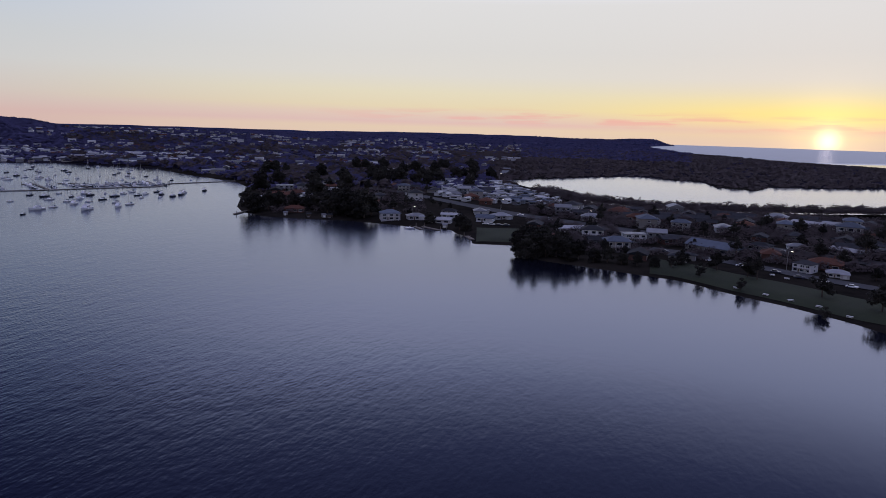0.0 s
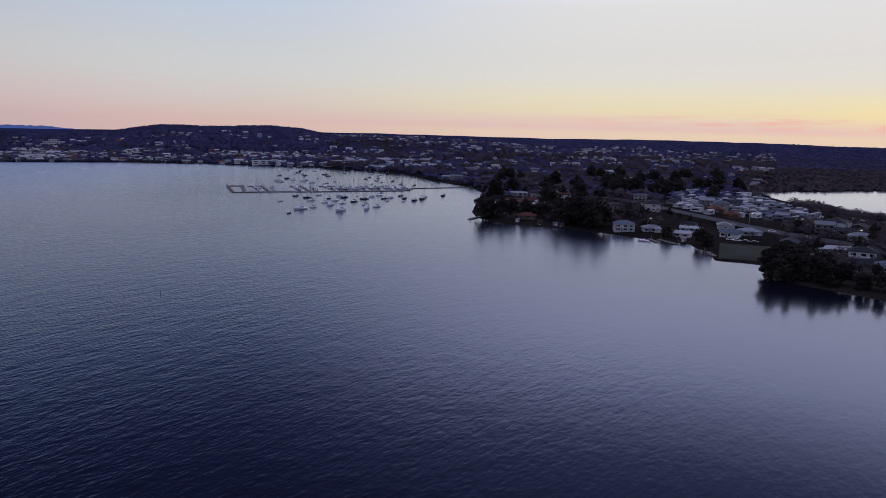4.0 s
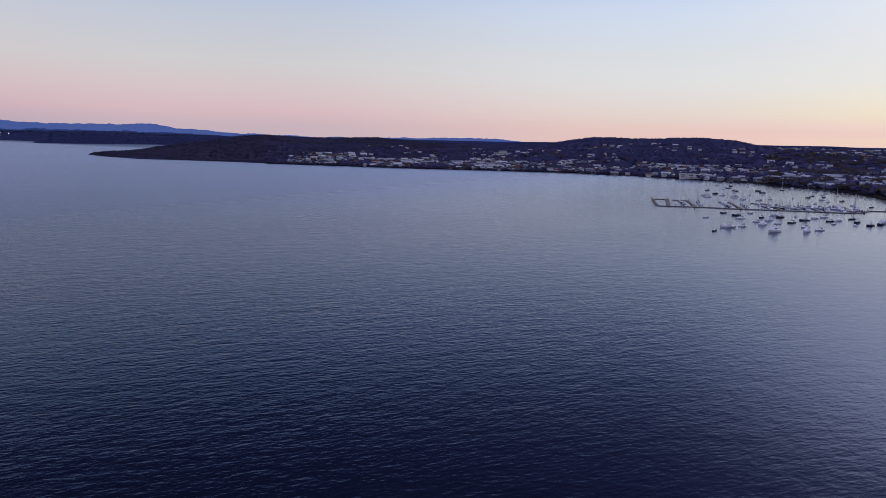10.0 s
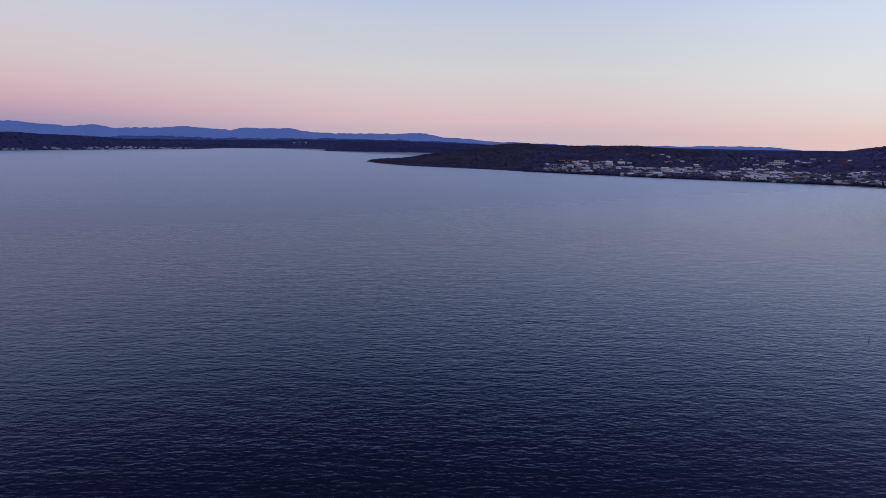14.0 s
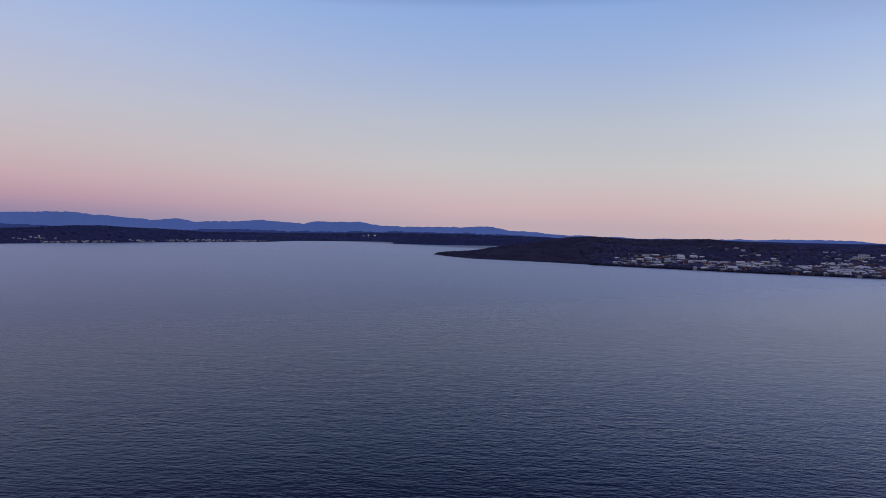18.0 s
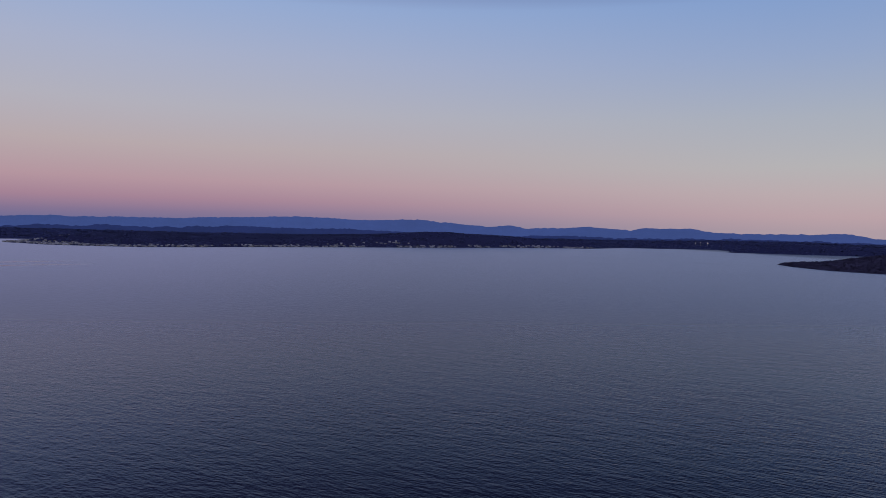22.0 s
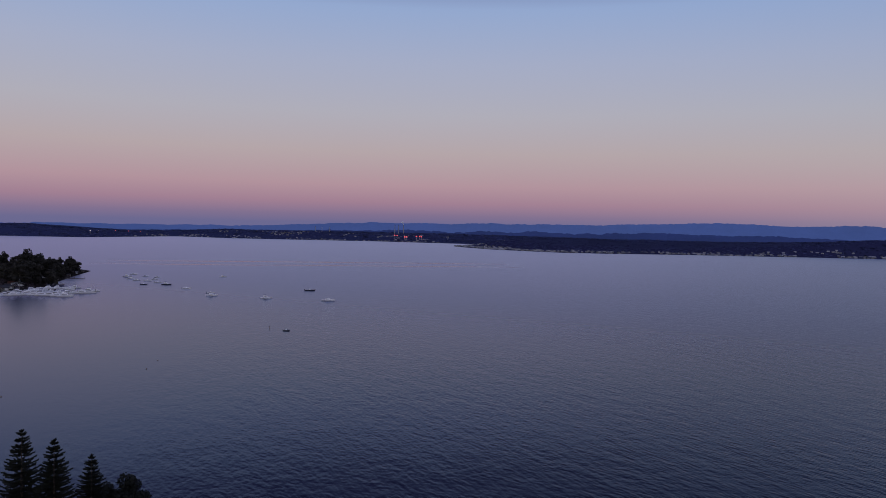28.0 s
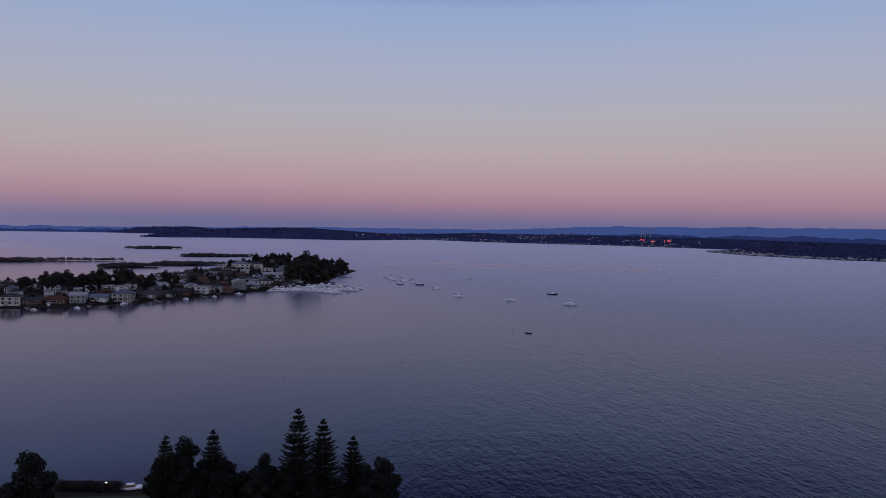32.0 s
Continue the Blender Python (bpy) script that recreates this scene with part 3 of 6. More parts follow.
def signed(px, py, poly):
    """Distance of points to a closed line, positive inside."""
    q = np.array(poly, float)
    best = np.full(px.shape, 1e18)
    inside = np.zeros(px.shape, bool)
    for (x0, y0), (x1, y1) in zip(q, np.roll(q, -1, 0)):
        dx, dy = x1 - x0, y1 - y0
        t = np.clip(((px - x0) * dx + (py - y0) * dy) / (dx * dx + dy * dy + 1e-9), 0, 1)
        best = np.minimum(best, (px - x0 - t * dx) ** 2 + (py - y0 - t * dy) ** 2)
        if dy:
            cross = ((y0 > py) != (y1 > py)) & (px < x0 + (py - y0) / dy * dx)
            inside ^= cross
    return np.where(inside, 1, -1) * np.sqrt(best)


def land(px, py):
    d = np.full(px.shape, -1e9)
    for p in LANDS:
        d = np.maximum(d, signed(px, py, p))
    return np.minimum(d, -signed(px, py, LAGOON))


def step(v, a, b):
    t = np.clip((v - a) / (b - a), 0, 1)
    return t * t * (3 - 2 * t)


# crests: distance, run-up, then compass heading and height of the ground, metres
TOWN_HILLS = (2000, 700, [(33, 1), (35.2, 4), (38.4, 12), (42.6, 25), (46.1, 35), (48.2, 31), (49.4, 25), (54.5, 35), (55.8, 27), (58, 21), (64, 21),
                          (65.7, 24), (68.4, 28), (71.5, 43), (77.7, 49), (82, 44), (83.8, 33), (87, 29), (92, 27), (98, 16), (104, 6), (110, 3)])
EAST_HILLS = (3700, 1700, [(80, 20), (86, 22), (95.7, 20), (101.7, 16), (107.9, 26), (112.5, 25), (117, 25), (121.4, 17), (124.9, 15), (126.2, 24), (129.4, 23), (129.8, 20), (130.0, 0)])
FAR_HILLS = (3350, 420, [(-78, 6), (-70, 16), (-67, 25), (-64.2, 31), (-62.1, 19), (-58.7, 29), (-54.8, 35), (-52.1, 21), (-48.5, 8), (-45.8, 11), (-41.6, 22), (-37.1, 20),
                         (-34.9, 22), (-31.4, 21), (-25, 20), (-17, 14), (-13, 10), (0, 8), (10, 8), (24, 10), (29.6, 18), (34, 20), (44, 6)])
NEAR_FAR_HILLS = (2560, 420, [(-24, 4), (-17.5, 20), (-14.1, 24), (-8.5, 14), (-4.9, 19), (0, 26), (4, 32), (8.7, 42), (12, 35), (15.8, 25), (20, 11), (26, 4), (30, 6), (32.4, 18), (35, 20), (44, 14)])
DUNES = (1500, 500, [(115, 2), (125, 3), (135, 3), (150, 2)])
KNOLLS = [(-55.0, 880, 120, 16.0), (-58.5, 880, 90, 12.0), (-51.8, 850, 90, 12.0), (103.5, 560, 110, 4.0), (131, 440, 120, 2.5)]
CRESTS = [TOWN_HILLS, EAST_HILLS, FAR_HILLS, NEAR_FAR_HILLS, DUNES]


def ground_height(px, py):
    d = land(px, py)
    r, az = np.hypot(px, py), np.degrees(np.arctan2(px, py))
    z = np.clip(d * 0.13, -3.0, 1.6) + step(d, 20, 160) * 1.6
    hills = np.zeros(px.shape)
    for r0, run, prof in CRESTS:
        a, h = np.array(prof, float).T
        crest = np.interp(az, a, h, left=0, right=0)
        back = 1 - 0.7 * step(r, r0 + 120, r0 + 600) if r0 < 2700 else 1.0
        hills = np.maximum(hills, crest * step(r, r0 - run, r0) * back)
    for ka, kr, kw, kh in KNOLLS:
        kx, ky, _ = pol(ka, kr)
        hills = np.maximum(hills, kh * np.exp(-((px - kx) ** 2 + (py - ky) ** 2) / kw ** 2))
    uneven = np.sin(px * 0.011 + 1.3 * np.sin(py * 0.007)) * np.sin(py * 0.013 + np.sin(px * 0.009))
    hills += 3.2 * step(hills, 4, 9) * step(r, 1150, 1500)
    return z + hills * step(d, 4, 130) * (1 + 0.10 * uneven)


def rings():
    out = list(np.geomspace(25, 130, 14)) + list(np.arange(136, 250, 6.0)) + list(np.arange(250, 800, 5.0))
    out += list(np.arange(800, 1500, 10.0)) + list(np.arange(1500, 3000, 22.0)) + list(np.arange(3000, 4930, 60.0))
    return np.array(out)


def polar_sheet(name, az, rr, height, material):
    A, R = np.meshgrid(np.radians(az), rr)
    X, Y = np.sin(A) * R, np.cos(A) * R
    Z = height(X, Y)
    na, nr = len(az), len(rr)
    v = np.stack([X.ravel(), Y.ravel(), Z.ravel()], 1)
    i, j = np.meshgrid(np.arange(nr - 1), np.arange(na), indexing="ij")
    k = (j + 1) % na
    f = np.stack([i * na + j, (i + 1) * na + j, (i + 1) * na + k, i * na + k], -1).reshape(-1, 4)
    me = bpy.data.meshes.new(name)
    me.vertices.add(len(v) + 1)
    me.vertices.foreach_set("co", np.vstack([v, [[0, 0, Z[0].mean()]]]).ravel())
    f = f[:, ::-1]
    hub = np.stack([np.arange(na), np.full(na, len(v)), (np.arange(na) + 1) % na], 1)
    loops = np.concatenate([f.ravel(), hub.ravel()])
    me.loops.add(len(loops))
    me.loops.foreach_set("vertex_index", loops.astype(np.int32))
    me.polygons.add(len(f) + na)
    starts = np.concatenate([np.arange(len(f)) * 4, len(f) * 4 + np.arange(na) * 3])
    me.polygons.foreach_set("loop_start", starts.astype(np.int32))
    me.polygons.foreach_set("use_smooth", np.ones(len(f) + na, bool))
    me.update(calc_edges=True)
    me.validate()
    me.materials.append(material)
    return new(name, me)


AZ = np.concatenate([np.arange(-84, 150, 0.3), np.arange(150, 276, 3.0)])
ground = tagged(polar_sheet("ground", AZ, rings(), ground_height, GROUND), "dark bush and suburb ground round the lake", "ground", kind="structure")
water = tagged(polar_sheet("water", np.arange(0, 360, 3.0), np.array([30, 4940.0]), lambda x, y: x * 0.0, WATER),
               "calm rippled lake water at dawn", "water", kind="structure")

# distant ranges, too far off to shift
RANGE_FAR = [(-90, -0.35), (-76.7, -0.38), (-71.5, -0.42), (-64.2, -0.3), (-53, -0.14), (-45.8, -0.12), (-39.4, -0.06), (-34.9, 0.17), (-30.5, 0.36), (-24.3, 0.36), (-20.6, 0.48),
             (-13.3, 0.47), (-8.9, 0.62), (-4.5, 0.78), (-1.2, 0.77), (1.4, 0.60), (6.0, 0.72), (9.6, 0.44), (11.8, 0.27), (13.5, 0.40), (14.8, 0.16), (19.6, 0.43), (22.8, 0.18), (23.7, 0.37),
             (27.4, 0.35), (29.2, 0.10), (34.2, 0.10), (37.7, 0.21), (39.5, -0.12), (43, -0.32), (50, -0.55), (57, -0.46), (64, -0.38), (66, -0.6)]


# lower wooded foothills before it
FOOTHILLS = [(-90, -0.62), (-50, -0.58), (-40, -0.42), (-34, -0.35), (-29, -0.22), (-24, -0.30), (-19, -0.16), (-14, -0.26), (-8, -0.05), (-3, -0.16), (1, -0.10), (6, -0.30), (10, -0.34),
             (14, -0.42), (18, -0.30), (22, -0.44), (27, -0.40), (32, -0.30), (36, -0.34), (40, -0.5), (46, -0.62)]


def range_mesh(name, profile, far, depth, material, rough, seed):
    a, e = np.array(profile).T
    az = np.arange(a[0], a[-1], 0.12)
    el = np.interp(az, a, e)
    rnd = np.random.RandomState(seed)
    el = el + np.convolve(rnd.normal(0, rough, len(az) + 8), np.ones(9) / 9, "valid") + np.convolve(rnd.normal(0, rough * 0.25, len(az) + 1), np.ones(2) / 2, "valid")
    rows = []
    for k, fr in enumerate((0.0, 0.45, 0.8, 1.0)):
        rr = far - depth * (1 - fr)
        top = 60 + far * np.tan(np.radians(el))
        zz = (top * fr) * (1 + 0.12 * np.sin(az * 3.1 + k) * (fr < 1)) - (2 if fr == 0 else 0)
        rows.append(np.stack([np.sin(np.radians(az)) * rr, np.cos(np.radians(az)) * rr, zz], 1))
    n = len(az)
    v = np.concatenate(rows)
    f = [(k * n + j, k * n + j + 1, (k + 1) * n + j + 1, (k + 1) * n + j) for k in range(3) for j in range(n - 1)]
    return mesh_from(name, v, f, material, smooth=True)


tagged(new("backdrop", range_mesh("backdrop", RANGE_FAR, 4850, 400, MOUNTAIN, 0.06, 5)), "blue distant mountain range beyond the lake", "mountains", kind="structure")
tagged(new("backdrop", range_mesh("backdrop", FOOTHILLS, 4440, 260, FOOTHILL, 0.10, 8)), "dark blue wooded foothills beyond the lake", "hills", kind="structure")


# ---- kinds of things ----
class Kind:
    """A thing that is built once and then copied with all its parts."""

    def __init__(self, build):
        self.build, self.proto, self.used = build, None, False

    def place(self, x, y, z, turn=0.0, size=1.0):
        if self.proto is None:
            self.proto = self.build()
        here = pose(x, y, z, 0, 0, turn)
        if not self.used:
            self.used, ob = True, self.proto
            ob.matrix_basis = here
        else:
            self.proto.scale, keep = (1, 1, 1), self.proto.scale.copy()
            ob = copy_thing(self.proto, here)
            self.proto.scale = keep
        ob.scale = (size, size, size)
        return ob


def base(name, label, category, group=""):
    return tagged(new(name), label, category, group)


def roof_mesh(w, d, h, rise, over, hip, thick=0.22):
    """Closed gable or hip roof over a w x d plan, eaves at h, ridge along x."""
    bm = bmesh.new()
    X, Y = w / 2 + over, d / 2 + over
    rx = X - (Y * 0.9 if hip else 0)
    lo = [bm.verts.new(p) for p in ((-X, -Y, h), (X, -Y, h), (X, Y, h), (-X, Y, h))]
    ed = [bm.verts.new(p) for p in ((-X, -Y, h + thick), (X, -Y, h + thick), (X, Y, h + thick), (-X, Y, h + thick))]
    a, b = bm.verts.new((-rx, 0, h + rise)), bm.verts.new((rx, 0, h + rise))
    bm.faces.new(lo[::-1])
    for k in range(4):
        bm.faces.new((lo[k], lo[(k + 1) % 4], ed[(k + 1) % 4], ed[k]))
    bm.faces.new((ed[0], ed[1], b, a))
    bm.faces.new((ed[2], ed[3], a, b))
    bm.faces.new((ed[1], ed[2], b))
    bm.faces.new((ed[3], ed[0], a))
    return bm


def wall_mesh(w, d, h, rise=0.0, wing=None):
    bm = bmesh.new()
    box(bm, 0, 0, h / 2 - 1.0, w, d, h + 2.0)
    box(bm, 0, 0, 0.1, w + 0.16, d + 0.16, 0.6)
    if wing:
        ww, wd, wh = wing
        box(bm, w / 2 - ww / 2, -d / 2 - wd / 2 + 0.05, wh / 2 - 1.0, ww, wd, wh + 2.0)
    return bm


def window_part(parent, x, y, z, w, h, side, split=True):
    """A window with frame, sill and pane on the wall that faces 'side' (0 -y, 1 +x, 2 +y, 3 -x)."""
    r = side * math.pi / 2
    c, s = math.cos(r), math.sin(r)
    at = lambda u, v: (x + u * c - v * s, y + u * s + v * c)
    # one moulded frame round the recessed pane
    bm = bmesh.new()
    px, py = at(0, -0.03)
    box(bm, px, py, z, w + 0.14, 0.16, h + 0.14, rz=r)
    out = Vector((s, -c, 0))
    bm.normal_update()
    face = max(bm.faces, key=lambda q: q.calc_center_median().dot(out))
    bmesh.ops.inset_region(bm, faces=[face], thickness=0.11, use_even_offset=True)
    bmesh.ops.translate(bm, verts=face.verts, vec=-out * 0.07)
    if not split:
        face.material_index = 1
        win = part("window", bm, TRIM, parent)
        win.data.materials.append(GLASS)
        return win
    bmesh.ops.delete(bm, geom=[face], context="FACES_ONLY")
    win = part("window", bm, TRIM, parent)
    bm = bmesh.new()
    px, py = at(0, -0.035)
    box(bm, px, py, z, w - 0.06, 0.03, h - 0.06, rz=r)
    part("pane", bm, GLASS, win)
    return win


def house_kind(label, w, d, storeys, wall, roof, hip=True, balcony=False, garage=False, chimney=False, flat=False):
    def build():
        ob = base("house", label, "house")
        h = 2.9 * storeys
        part("wall", wall_mesh(w, d, h, wing=(w * 0.4, 3.2, h) if garage else None), wall, ob)
        rise = 0.5 if flat else d * 0.24
        part("roof", roof_mesh(w, d, h, rise, 0.85, hip), roof, ob)
        if garage:
            bm = roof_mesh(w * 0.4, 4.4, h, 1.0, 0.45, hip)
            bmesh.ops.translate(bm, verts=bm.verts, vec=(w * 0.3, -d / 2 - 1.6, -0.03))
            part("porch_roof", bm, roof, ob)
            bm = bmesh.new()
            box(bm, w * 0.3, -d / 2 - 3.22, 1.15, 2.6, 0.12, 2.2, bevel=0.03)
            part("garage_door", bm, TRIM, ob)
        for k in range(storeys):
            z = 1.55 + 2.9 * k
            for u in (-0.33, 0.04):
                window_part(ob, u * w, -d / 2, z, 0.19 * w, 1.5, 0)
            if storeys > 1 or not garage:
                window_part(ob, 0.34 * w, -d / 2, z, 0.17 * w, 1.5, 0, False)
            window_part(ob, w / 2, 0.5, z, 1.6, 1.2, 1, False)
            window_part(ob, -w / 2, -0.5, z, 1.6, 1.2, 3, False)
        bm = bmesh.new()
        box(bm, -0.15 * w, -d / 2 - 0.04, 1.05, 0.95, 0.12, 2.1, bevel=0.02)
        part("door", bm, DOOR, ob)
        if balcony:
            bm = bmesh.new()
            box(bm, 0, -d / 2 - 1.1, 2.85, w * 0.8, 2.2, 0.2)
            part("balcony", bm, CONCRETE, ob)
            for u in (-0.38, -0.13, 0.13, 0.38):
                bm = bmesh.new()
                box(bm, u * w, -d / 2 - 2.05, h / 2 - 0.2, 0.22, 0.22, h + 0.2)
                part("post", bm, TRIM, ob)
            bm = bmesh.new()
            box(bm, 0, -d / 2 - 2.1, 3.9, w * 0.8, 0.06, 0.08)
            box(bm, 0, -d / 2 - 2.1, 3.45, w * 0.8, 0.04, 0.05)
            part("railing", bm, TRIM, ob)
        if chimney:
            bm = bmesh.new()
            box(bm, 0.22 * w, 0.1 * d, h + rise * 0.6, 0.7, 0.7, rise + 1.2, bevel=0.04)
            part("chimney", bm, WALL_BRICK, ob)
        return ob
    return Kind(build)


HOUSES = [
    house_kind("white rendered house with a zinc hip roof", 14, 10, 1, WALL_WHITE, ROOF_ZINC, garage=True),
    house_kind("cream weatherboard house with a charcoal hip roof", 13, 9, 1, WALL_CREAM, ROOF_CHARCOAL, garage=True),
    house_kind("red brick house with a terracotta tiled roof", 14, 10, 1, WALL_BRICK, ROOF_TILE, chimney=True),
    house_kind("two-storey white house with a balcony", 13, 11, 2, WALL_WHITE, ROOF_CHARCOAL, balcony=True),
    house_kind("two-storey grey house with a zinc gable roof", 12, 10, 2, WALL_GREY, ROOF_ZINC, hip=False),
    house_kind("low grey house with a charcoal metal roof", 15, 9, 1, WALL_GREY, ROOF_CHARCOAL, hip=False, garage=True),
    house_kind("two-storey cream house with a blue-grey roof and balcony", 14, 11, 2, WALL_CREAM, ROOF_BLUE, balcony=True),
    house_kind("brick house with a charcoal gable roof", 13, 9, 1, WALL_BRICK, ROOF_CHARCOAL, hip=False),
    house_kind("white house with a blue-grey metal roof", 12, 9, 1, WALL_WHITE, ROOF_BLUE, hip=False, garage=True),
    house_kind("two-storey white house with a flat pale roof", 15, 10, 2, WALL_WHITE, ROOF_ZINC, balcony=True, flat=True),
]
MANSION = house_kind("large two-storey white villa with columns and balcony", 17, 13, 2, WALL_WHITE, ROOF_BLUE, balcony=True, chimney=True)
LONG_HALL = house_kind("long pale club building with a blue-grey roof", 30, 14, 1, WALL_CREAM, ROOF_BLUE, hip=False)
LOW_HALL = house_kind("long white building with a white metal roof", 22, 9, 1, WALL_WHITE, ROOF_WHITE, hip=False)


def small_kind(name, label, category, w, d, h, wall, roof, group):
    """Simple building seen from afar: wall, roof, a band of windows and a door."""
    def build():
        ob = base(name, label, category, group)
        part("wall", wall_mesh(w, d, h), wall, ob)
        part("roof", roof_mesh(w, d, h, d * 0.22, 0.4, False), roof, ob)
        bm = bmesh.new()
        box(bm, 0.06 * w, 0, h * 0.58, w * 0.62, d + 0.12, h * 0.34)
        part("window", bm, GLASS, ob)
        return ob
    return Kind(build)


CABINS = [small_kind("cabin", "white holiday park cabin with a pale metal roof", "cabin", 9, 4, 2.6, WALL_WHITE, ROOF_WHITE, "holiday park cabins"),
          small_kind("cabin", "cream holiday park cabin with a zinc roof", "cabin", 10, 4.5, 2.6, WALL_CREAM, ROOF_ZINC, "holiday park cabins"),
          small_kind("cabin", "grey park cabin with a blue-grey roof", "cabin", 8, 4, 2.6, WALL_GREY, ROOF_BLUE, "holiday park cabins")]
FAR_HOUSES = [small_kind("hillside_house", "pale hillside house with a zinc roof", "house", 11, 7, 3.2, WALL_CREAM, ROOF_ZINC, "hillside houses over the bay"),
              small_kind("hillside_house", "cream hillside house with a charcoal roof", "house", 12, 8, 3.0, WALL_CREAM, ROOF_CHARCOAL, "hillside houses over the bay"),
              small_kind("hillside_house", "brick hillside house with a tiled roof", "house", 11, 8, 3.0, WALL_BRICK, ROOF_TILE, "hillside houses over the bay"),
              small_kind("hillside_house", "white two-storey hillside house with a pale roof", "house", 13, 8, 4.6, WALL_WHITE, ROOF_WHITE, "hillside houses over the bay"),
              small_kind("hillside_house", "white hillside house with a blue-grey roof", "house", 10, 7, 2.9, WALL_WHITE, ROOF_BLUE, "hillside houses over the bay")]


# ---- trees ----
def leaf_cloud(rnd, blobs, per, leaf):
    """Many small leaf sprays gathered in uneven clumps; returns corners and faces."""
    v, f = [], []
    for cx, cy, cz, rx, rz in blobs:
        d = rnd.normal(size=(per, 3))
        d /= np.linalg.norm(d, axis=1)[:, None]
        rad = rnd.uniform(0.55, 1.05, per)[:, None]
        p = d * rad * np.array([rx, rx, rz]) + np.array([cx, cy, cz])
        a = rnd.normal(size=(per, 3))
        a /= np.linalg.norm(a, axis=1)[:, None]
        b = np.cross(a, d)
        b /= np.linalg.norm(b, axis=1)[:, None] + 1e-6
        s = rnd.uniform(0.6, 1.3, per)[:, None] * leaf
        for q, aa, bb in zip(p, a * s, b * s):
            k = len(v)
            v += [q - aa, q + bb * 0.8, q + aa, q - bb * 0.6 + aa * 0.2]
            f.append((k, k + 1, k + 2, k + 3))
    return v, f


def tree_kind(label, seed, height, spread, blobs_n, per=70, leaf=0.55, low=0.25, leaves=LEAF):
    def build():
        rnd = np.random.RandomState(seed)
        ob = base("tree", label, "tree")
        bm = bmesh.new()
        lean = rnd.uniform(-0.4, 0.4, 2)
        fork = (lean[0], lean[1], height * 0.4)
        rod(bm, (0, 0, -0.6), fork, height * 0.032, height * 0.022)
        blobs = []
        for k in range(blobs_n):
            a = k * 2.4 + rnd.uniform(-0.4, 0.4)
            q = rnd.uniform(0.15, 1.0)
            h = height * rnd.uniform(low + 0.12, 0.9 - 0.22 * q)
            x, y = math.cos(a) * spread * q * 0.75, math.sin(a) * spread * q * 0.75
            rr = spread * rnd.uniform(0.26, 0.42)
            blobs.append((x, y, h, rr, rr * rnd.uniform(0.6, 0.85)))
            if k % 2 == 0:
                rod(bm, fork, (x * 0.9, y * 0.9, h), height * 0.014, height * 0.004, n=5)
        blobs.append((lean[0], lean[1], height * 0.86, spread * 0.34, height * 0.13))
        part("trunk", bm, BARK, ob)
        v, f = leaf_cloud(rnd, blobs, per, leaf)
        part("crown", mesh_from("crown", v, f, leaves), None, ob)
        return ob
    return Kind(build)


GUMS = [tree_kind("broad dark-leaved gum tree", 11, 13, 5.5, 13), tree_kind("tall open gum tree", 12, 17, 5.5, 14, low=0.35),
        tree_kind("rounded dark shade tree", 13, 10, 5.2, 13, low=0.15), tree_kind("uneven spreading fig tree", 14, 12, 7.0, 18, low=0.12),
        tree_kind("small bushy garden tree", 15, 7, 3.4, 9, per=60, leaf=0.42, low=0.1)]
DENSE = [tree_kind("dense dark waterfront tree", 21, 16, 6.5, 26, per=110, leaf=0.6, low=0.02),
         tree_kind("dense leafy waterfront fig", 22, 13, 7.0, 26, per=110, leaf=0.6, low=0.0)]
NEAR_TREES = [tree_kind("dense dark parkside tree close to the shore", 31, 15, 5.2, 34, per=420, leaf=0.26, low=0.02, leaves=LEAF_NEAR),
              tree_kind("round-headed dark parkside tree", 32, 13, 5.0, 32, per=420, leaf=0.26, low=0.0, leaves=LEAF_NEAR)]


